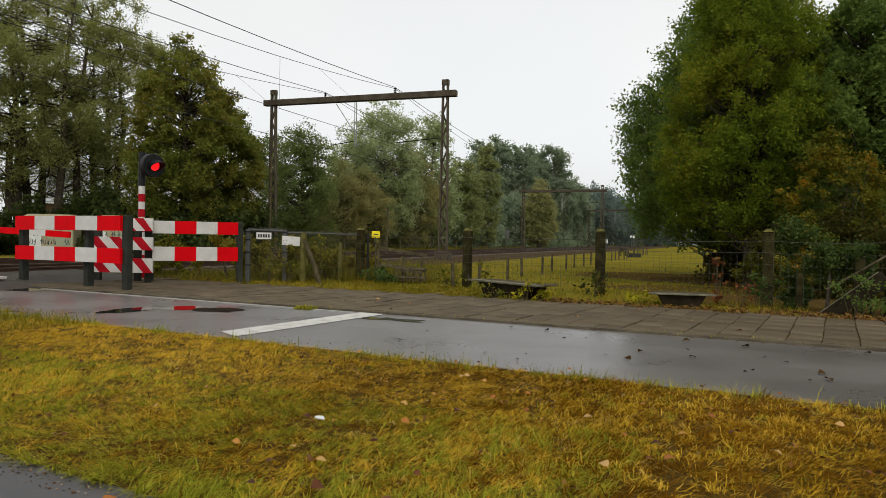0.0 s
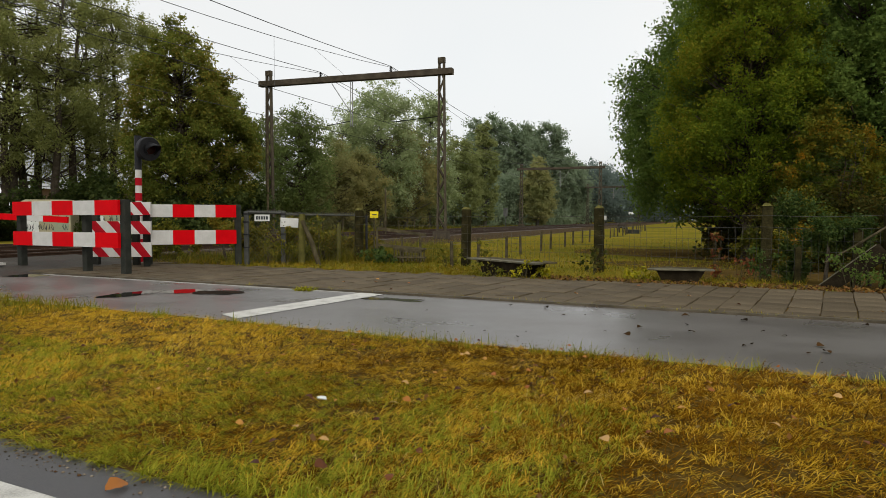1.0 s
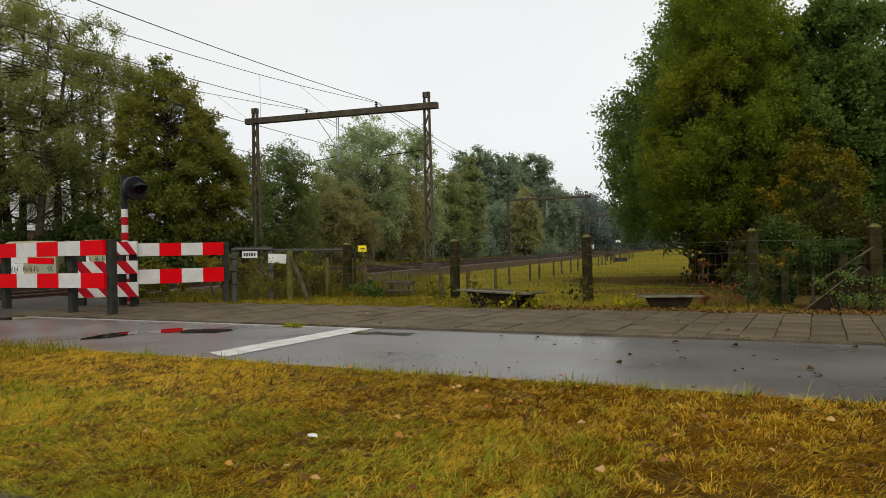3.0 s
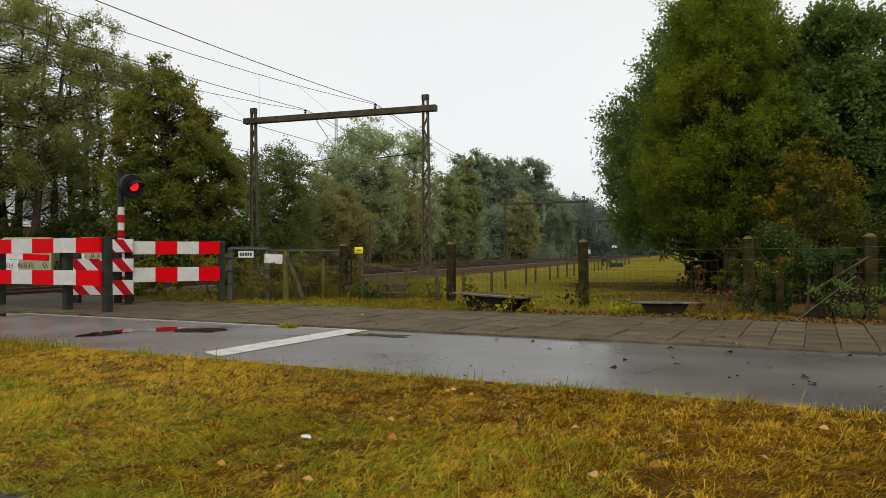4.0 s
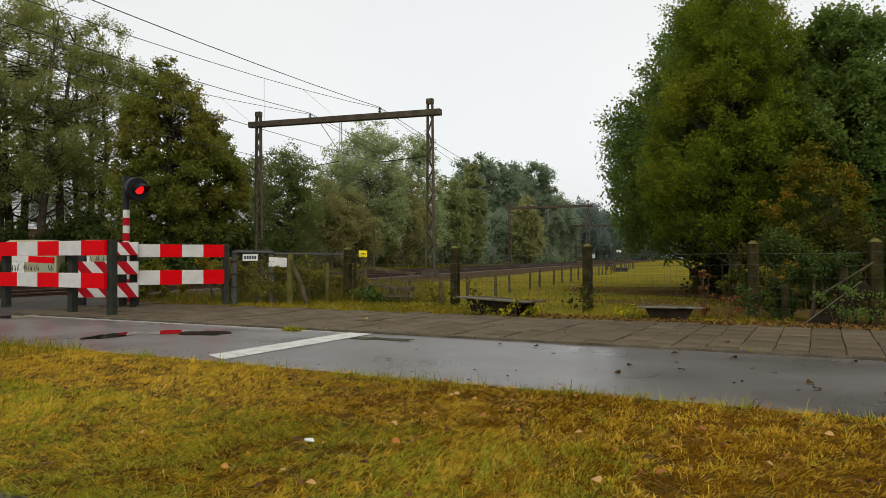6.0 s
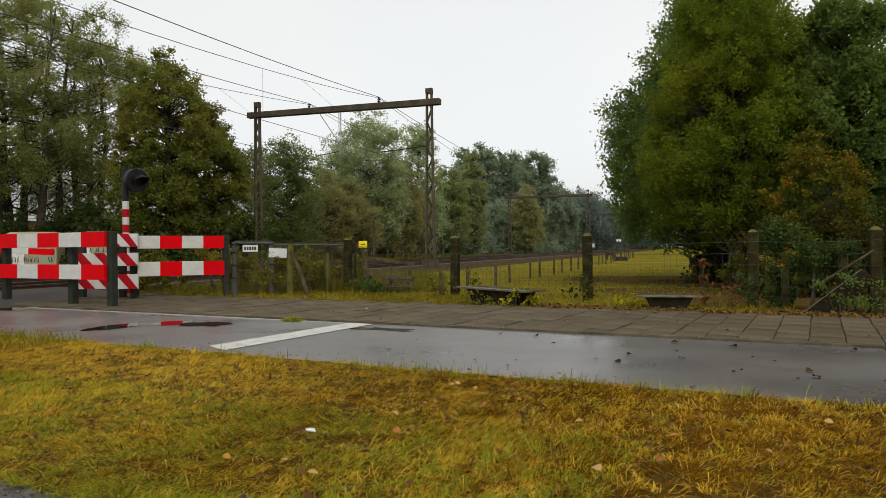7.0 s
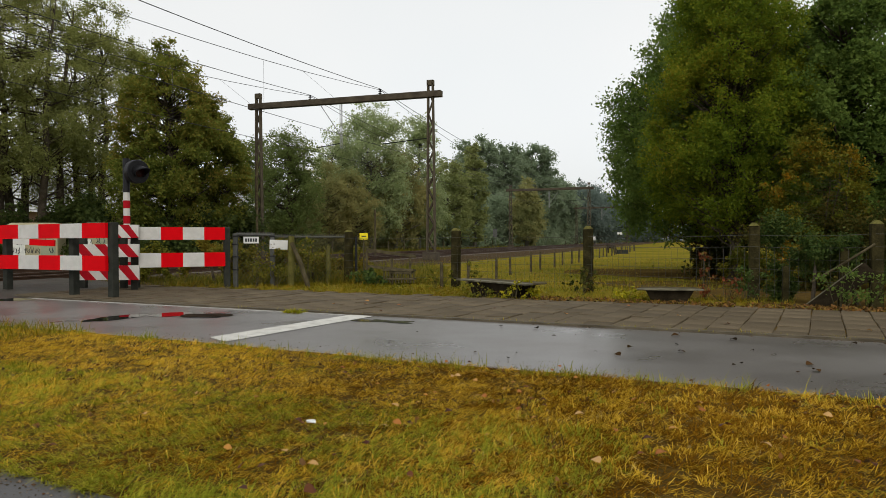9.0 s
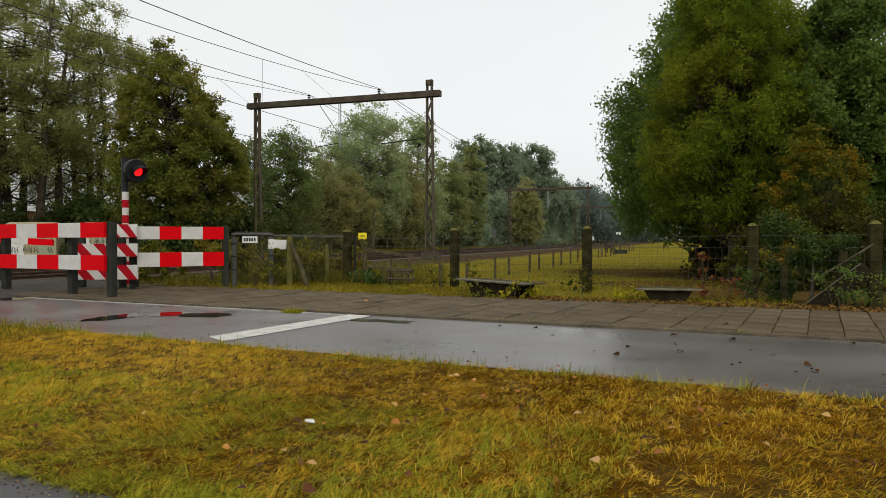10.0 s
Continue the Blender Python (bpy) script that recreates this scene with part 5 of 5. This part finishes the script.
ROW = [  # bearing column, depth, top height, spread, leaf, leaves, narrowing of the top
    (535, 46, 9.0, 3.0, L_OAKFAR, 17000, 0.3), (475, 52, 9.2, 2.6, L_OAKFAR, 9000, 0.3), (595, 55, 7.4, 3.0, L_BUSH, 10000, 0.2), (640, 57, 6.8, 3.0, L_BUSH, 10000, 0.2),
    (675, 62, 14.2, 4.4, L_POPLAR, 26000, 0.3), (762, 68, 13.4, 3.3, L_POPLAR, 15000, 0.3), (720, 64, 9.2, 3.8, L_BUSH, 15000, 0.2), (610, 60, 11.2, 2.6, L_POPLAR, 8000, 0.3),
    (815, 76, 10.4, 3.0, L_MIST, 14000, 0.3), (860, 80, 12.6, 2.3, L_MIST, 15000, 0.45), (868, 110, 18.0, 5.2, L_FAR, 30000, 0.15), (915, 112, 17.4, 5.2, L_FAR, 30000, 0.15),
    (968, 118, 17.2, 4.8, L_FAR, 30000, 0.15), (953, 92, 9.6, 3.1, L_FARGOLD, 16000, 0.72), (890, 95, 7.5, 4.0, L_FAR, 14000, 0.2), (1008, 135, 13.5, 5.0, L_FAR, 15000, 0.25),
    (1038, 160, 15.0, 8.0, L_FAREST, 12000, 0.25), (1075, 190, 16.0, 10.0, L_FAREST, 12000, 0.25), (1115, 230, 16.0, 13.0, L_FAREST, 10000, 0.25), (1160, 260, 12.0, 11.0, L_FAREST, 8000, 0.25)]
# Haze is carried by leaf colours, and by paler bark beyond 60 m.
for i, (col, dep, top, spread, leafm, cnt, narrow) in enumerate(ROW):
    tree(px_at(col, dep), dep, top, spread, leafm, 300 + 2 * i, "tree in the haze-tinted row along the railway", int(cnt * 1.7), 0.0027 * dep, 190, 0.03, 0.2, clump_r=0.19, shape=narrow, group="trees along the railway", bark=M_HAZEBARK if dep > 60 else None, inner=0.12, fine=True)
hedge("far_shrubs", "haze-tinted shrubs at the foot of the tree row", [(px_at(470, 46), 46), (px_at(640, 60), 60), (px_at(800, 80), 80)], 2.2, 1.0, 50000, 0.13, L_BUSH, 209, 0.7, fine=True)
hedge("wood_edge", "continuous undergrowth with haze-tinted leaves behind the tree row", [(px_at(455, 58), 58), (px_at(640, 72), 72), (px_at(790, 92), 92)], 6.0, 1.6, 40000, 0.24, L_BUSH, 219, 1.3, fine=True)
hedge("wood_edge", "continuous wood edge with haze-tinted leaves behind the tree row", [(px_at(790, 100), 100), (px_at(900, 120), 120), (px_at(1040, 160), 160)], 12.0, 2.5, 44000, 0.4, L_FAR, 221, 2.2, fine=True)
hedge("far_shrubs", "dense haze-tinted shrubs under the distant trees", [(px_at(800, 75), 75), (px_at(900, 95), 95), (px_at(1000, 125), 125)], 3.2, 1.5, 34000, 0.3, L_FAR, 211, 1.2, fine=True)

hedge("far_wood", "wood with haze-paled leaves closing the end of the meadow", [(px_at(960, 200), 200), (px_at(1100, 250), 250), (px_at(1330, 285), 285), (px_at(1700, 285), 285)], 9.0, 3.0, 48000, 0.55, L_FAREST, 213, 2.6, fine=True)

# ---- weeds and leaf litter along the fence ----
def weed(x, y, r_, h, mat_, label, seed, count=160, size=0.09):
    w = thing("weed", label, "weed", (x, y, 0), "weeds along the fence")
    rr = np.random.default_rng(seed)
    cs = [(rr.normal() * r_ * 0.5, rr.normal() * r_ * 0.5, h * (0.25 + 0.75 * rr.random())) for _ in range(9)]
    for c in cs:
        part("stalk", tube(bmesh.new(), [(c[0] * 0.2, c[1] * 0.2, -0.03), (c[0] * 0.7, c[1] * 0.7, c[2] * 0.6), c], [0.004, 0.003, 0.002], 5), M_OLDWOOD, w)
    leaf_cloud("leaves", cs, [r_ * 0.45] * len(cs), count, size, mat_, w, seed + 1, 0.8)


# small railway signs and a pole by the mast
def small_sign(x, y, h, w, hh, label, mat_):
    s = thing("railway_sign", label, "sign", (x, y, 0), "small railway signs")
    part("stem", tube(bmesh.new(), [(0, 0, -0.1), (0, 0, h)], 0.04, 6), M_STEEL, s)
    part("plate", box(bmesh.new(), (-w / 2, -0.02, h - hh), (w / 2, 0.02, h), None, 0.01), mat_, s)


small_sign(px_at(897, 74), 74, 2.2, 0.45, 0.9, "small grey railway sign on a post beyond the tracks", M_STEEL)
small_sign(px_at(1073, 95), 95, 1.5, 0.4, 0.6, "small white railway sign in the distance", M_SIGN)
small_sign(px_at(1119, 110), 110, 2.2, 0.8, 0.4, "small white board in the misty distance", M_SIGN)
tagged(part("steel_pole", tube(bmesh.new(), [(px_at(477, 33.5), 33.5, -0.2), (px_at(478, 33.5), 33.5, 4.9)], 0.06, 8), M_OLDWOOD), "slim pole standing beside the concrete mast", "pole")
tagged(part("wooden_pole", tube(bmesh.new(), [(px_at(685, 36), 36, -0.2), (px_at(685, 36), 36, 2.6)], 0.05, 8), M_OLDWOOD), "slim pole in the brush beyond the tracks", "pole")

weed(-1.5, 15.3, 0.3, 0.24, L_IVY, "low broad-leaved green dock plant", 401)
weed(-1.3, 14.9, 0.2, 0.16, L_IVY, "low broad-leaved green dock plant", 403)
weed(1.55, 11.0, 0.16, 0.24, L_GREEN, "green nettle by the trough", 405, 90, 0.07)
weed(2.7, 12.2, 0.3, 0.34, L_SHADE, "bramble shoots round the fence post", 407, 140, 0.07)
weed(3.1, 10.7, 0.18, 0.16, L_GREEN, "small green weed by the trough", 409, 80, 0.07)
weed(0.1, 13.9, 0.25, 0.3, L_WEED, "withering weeds by the fence post", 411, 120, 0.07)
weed(0.85, 13.5, 0.14, 0.55, L_WEED, "tall green weed behind the fence", 413, 110, 0.06)
weed(4.35, 10.75, 0.10, 0.75, L_RUSTLEAF, "rust-red dried dock stem", 415, 130, 0.05)
weed(4.55, 10.45, 0.22, 0.35, L_RUSTLEAF, "rust-red dried dock plant", 417, 130, 0.06)
weed(5.55, 9.2, 0.26, 0.55, L_OAK, "pale green bramble leaves before the corner post", 425, 300, 0.042)
weed(5.95, 9.25, 0.24, 0.42, L_OAK, "pale green bramble leaves before the corner post", 427, 240, 0.042)
weed(4.75, 10.2, 0.2, 0.5, L_IVY, "dark ivy climbing by the fence post", 429, 220, 0.045)
weed(1.3, 10.75, 0.22, 0.26, L_GREEN, "low weeds growing before the trough", 433, 150, 0.05)
weed(0.75, 11.3, 0.25, 0.2, L_WEED, "low weeds growing before the trough", 435, 150, 0.05)
weed(-3.3, 14.6, 0.25, 0.75, L_WEED, "tall dry weeds at the gate", 419, 240, 0.05)
weed(-3.75, 14.7, 0.3, 0.85, L_WEED, "tall dry weeds at the gate", 421, 300, 0.05)
weed(-2.75, 15.0, 0.2, 0.95, L_WEED, "climbing weeds on the gate", 423, 200, 0.05)


def leaf_litter(name, count, place, label, seed, size=0.045):
    r = np.random.default_rng(seed)
    P = place(r, count)
    e = thing(name, label, "leaf litter", kind="stuff")
    leaf_cloud("litter", P + [0, 0, 0.03], np.full(len(P), 0.03), count, size, L_LITTER, e, seed, 0.5)


leaf_litter("leaf_litter", 2600, in_uv(-3.5, 3.5, 10.1, 10.7, 0.0, 1.2), "brown fallen leaves gathered along the fence", 431)
leaf_litter("leaf_litter", 420, thinned(in_uv(-6, 4.5, 1.8, 4.7, 0.02), 47, 0.0), "crumbled brown leaves lying in the grass", 433, 0.024)

# ---- loose leaves and litter ----
def fallen_leaf(x, y, z, size, turn, tilt, mat_=None):
    bm = bmesh.new()
    n = 10
    mid = [bm.verts.new((-size / 2 + size * i / (n - 1), 0, 0.012 * math.sin(3 * i / n))) for i in range(n)]
    for s in (1, -1):
        edge = [bm.verts.new((-size / 2 + size * i / (n - 1), s * size * 0.36 * math.sin(math.pi * min(i + 0.02, n - 1.02) / (n - 1)) ** 0.8 * (1 + 0.15 * math.sin(i * 2.1)), 0.004 + size * 0.16 * math.sin(math.pi * i / (n - 1)) * (1.2 + 0.5 * s))) for i in range(n)]
        for i in range(n - 1):
            f = (mid[i], mid[i + 1], edge[i + 1], edge[i])
            bm.faces.new(f if s > 0 else f[::-1])
    ob = part("fallen_leaf", bm, mat_ or L_FALLEN, smooth=True)
    ob.matrix_basis = pose(x, y, z, tilt, tilt * 0.5, turn)
    return tagged(ob, "dry curled autumn leaf lying on the ground", "leaf", "fallen leaves")


q = random.Random(21)
SPOTS = [(-0.67, 2.71), (0.66, 2.73), (0.96, 3.01), (0.01, 3.76), (0.17, 4.49), (0.94, 2.77), (-0.68, 2.44), (-0.44, 2.44), (1.44, 2.91), (-0.63, 2.90),
         (-0.17, 3.29), (1.38, 3.19), (2.28, 3.86), (-0.2, 3.62), (0.75, 3.45), (-0.76, 2.73)]
for i in range(150):
    p = Vector((*SPOTS[i], 0)) if i < len(SPOTS) else uv(q.uniform(-4.5, 3.2), q.uniform(1.8, 4.6))
    fallen_leaf(p.x, p.y, 0.062 + q.uniform(-0.012, 0.012), q.uniform(0.042, 0.062) if i < len(SPOTS) else q.uniform(0.026, 0.046), q.uniform(0, 360), q.uniform(-30, 30))
bm = box(bmesh.new(), (-0.04, -0.022, 0), (0.04, 0.022, 0.012), None, 0.004)
bmesh.ops.subdivide_edges(bm, edges=bm.edges, cuts=2)
for v in bm.verts:
    v.co += Vector((0, 0, 0.014 * noise.noise(v.co * 40)))
litter = tagged(part("paper_scrap", bm, M_SIGN), "small crumpled scrap of white paper in the grass", "litter")
litter.matrix_basis = pose(-0.60, 3.38, 0.055, 8, 5, 20) @ Matrix.Diagonal((0.6, 0.6, 0.6, 1))
ROAD = [(1.12, 7.27), (0.76, 7.46), (2.39, 6.64), (2.1, 5.69), (1.74, 5.94), (1.52, 5.55), (2.83, 6.34), (2.83, 5.05), (2.75, 4.82), (3.79, 6.05)]
for x, y in ROAD:
    fallen_leaf(x, y, 0.006, q.uniform(0.06, 0.085), q.uniform(0, 360), q.uniform(-14, 14), L_WETLEAF)
for i in range(26):
    p = uv(q.uniform(-3.5, 2.0), q.uniform(4.9, 7.3))
    fallen_leaf(p.x, p.y, 0.004, q.uniform(0.02, 0.045), q.uniform(0, 360), q.uniform(-8, 8), L_WETLEAF)
for i in range(16):
    p = uv(q.uniform(-6, 2.5), q.uniform(7.6, 10.1))
    fallen_leaf(p.x, p.y, 0.03, q.uniform(0.04, 0.07), q.uniform(0, 360), 5)
fallen_leaf(-1.14, 2.36, 0.008, 0.09, 60, 6)

# ---- pavement slabs ----
def slabs():
    """Tiles in half bond, joints running straight across the pavement; the distant ones share one mesh."""
    shapes = []
    for half in (0.221, 0.109):
        bm = box(bmesh.new(), (-0.154, -half, -0.03), (0.154, half, 0.0), None)
        me = bpy.data.meshes.new("slab")
        top = [e for e in bm.edges if all(v.co.z > -0.001 for v in e.verts)]
        bmesh.ops.bevel(bm, geom=top, offset=0.006, segments=1, affect="EDGES")
        for v in bm.verts:
            v.co.x += 0.047 * v.co.y
        bm.to_mesh(me)
        bm.free()
        me.materials.append(M_SLAB)
        shapes.append(me)
    q = random.Random(5)
    far_v, far_f = [], []
    for i in range(81):
        u = -12.2 + 0.317 * i
        sink = q.uniform(-0.004, 0.004)
        for j in range(7):
            v = 7.675 + 0.45 * j - (0.225 if i % 2 else 0.0)
            if v > 10.35:
                continue
            me = shapes[0]
            if v < 7.5:
                me, v = shapes[1], 7.562
            m = Matrix.Translation(uv(u + 0.047 * (v - 8.9) + q.uniform(-0.004, 0.004), v, 0.027 + sink + q.uniform(-0.005, 0.006))) @ UV @ pose(0, 0, 0, q.uniform(-0.8, 0.8), q.uniform(-1.2, 1.2), q.uniform(-0.7, 0.7))
            if -8.4 < u < 5.0:
                s = new("slab", me)
                s.parent = pavement
                s.matrix_basis = m
            else:
                k = len(far_v)
                far_v += [m @ w.co for w in me.vertices]
                far_f += [[k + c for c in f.vertices] for f in me.polygons]
    rest = part("distant_slabs", mesh_from("distant_slabs", far_v, far_f), M_SLAB, pavement)
    tagged(rest, kind="stuff")


slabs()


# ---- what moves: the flashing lamp ----
def motions():
    starts = [0.54, 1.13, 1.85, 2.45, 3.15, 3.85, 4.45, 5.12, 5.8, 6.45, 7.12, 7.75, 8.45, 9.1, 9.75]
    rows = [(0.0, 0.0), (0.10, 0.0), (0.20, 180.0)]
    for s in starts:
        rows += [(s - 0.1, 180.0), (s, 360.0)]
        if s < 9.5:
            rows += [(s + 0.27, 360.0), (s + 0.37, 540.0)]
    rows.append((10.0, 360.0))
    full, last, base = [], None, 0.0
    for t, a in rows:
        lit = (a % 360.0) == 0.0
        if last is None:
            full.append((t, 0.0))
        elif lit == last[1]:
            full.append((t, full[-1][1]))
        else:
            t0, a0 = full[-1]
            for k in (1, 2, 3):
                full.append((t0 + (t - t0) * k / 3, a0 + 60.0 * k))
        last = (t, lit)
    walk(lamp_disc, [(t, lamp_seat @ pose(0, 0, 0, 0, a, 0)) for t, a in full])


motions()
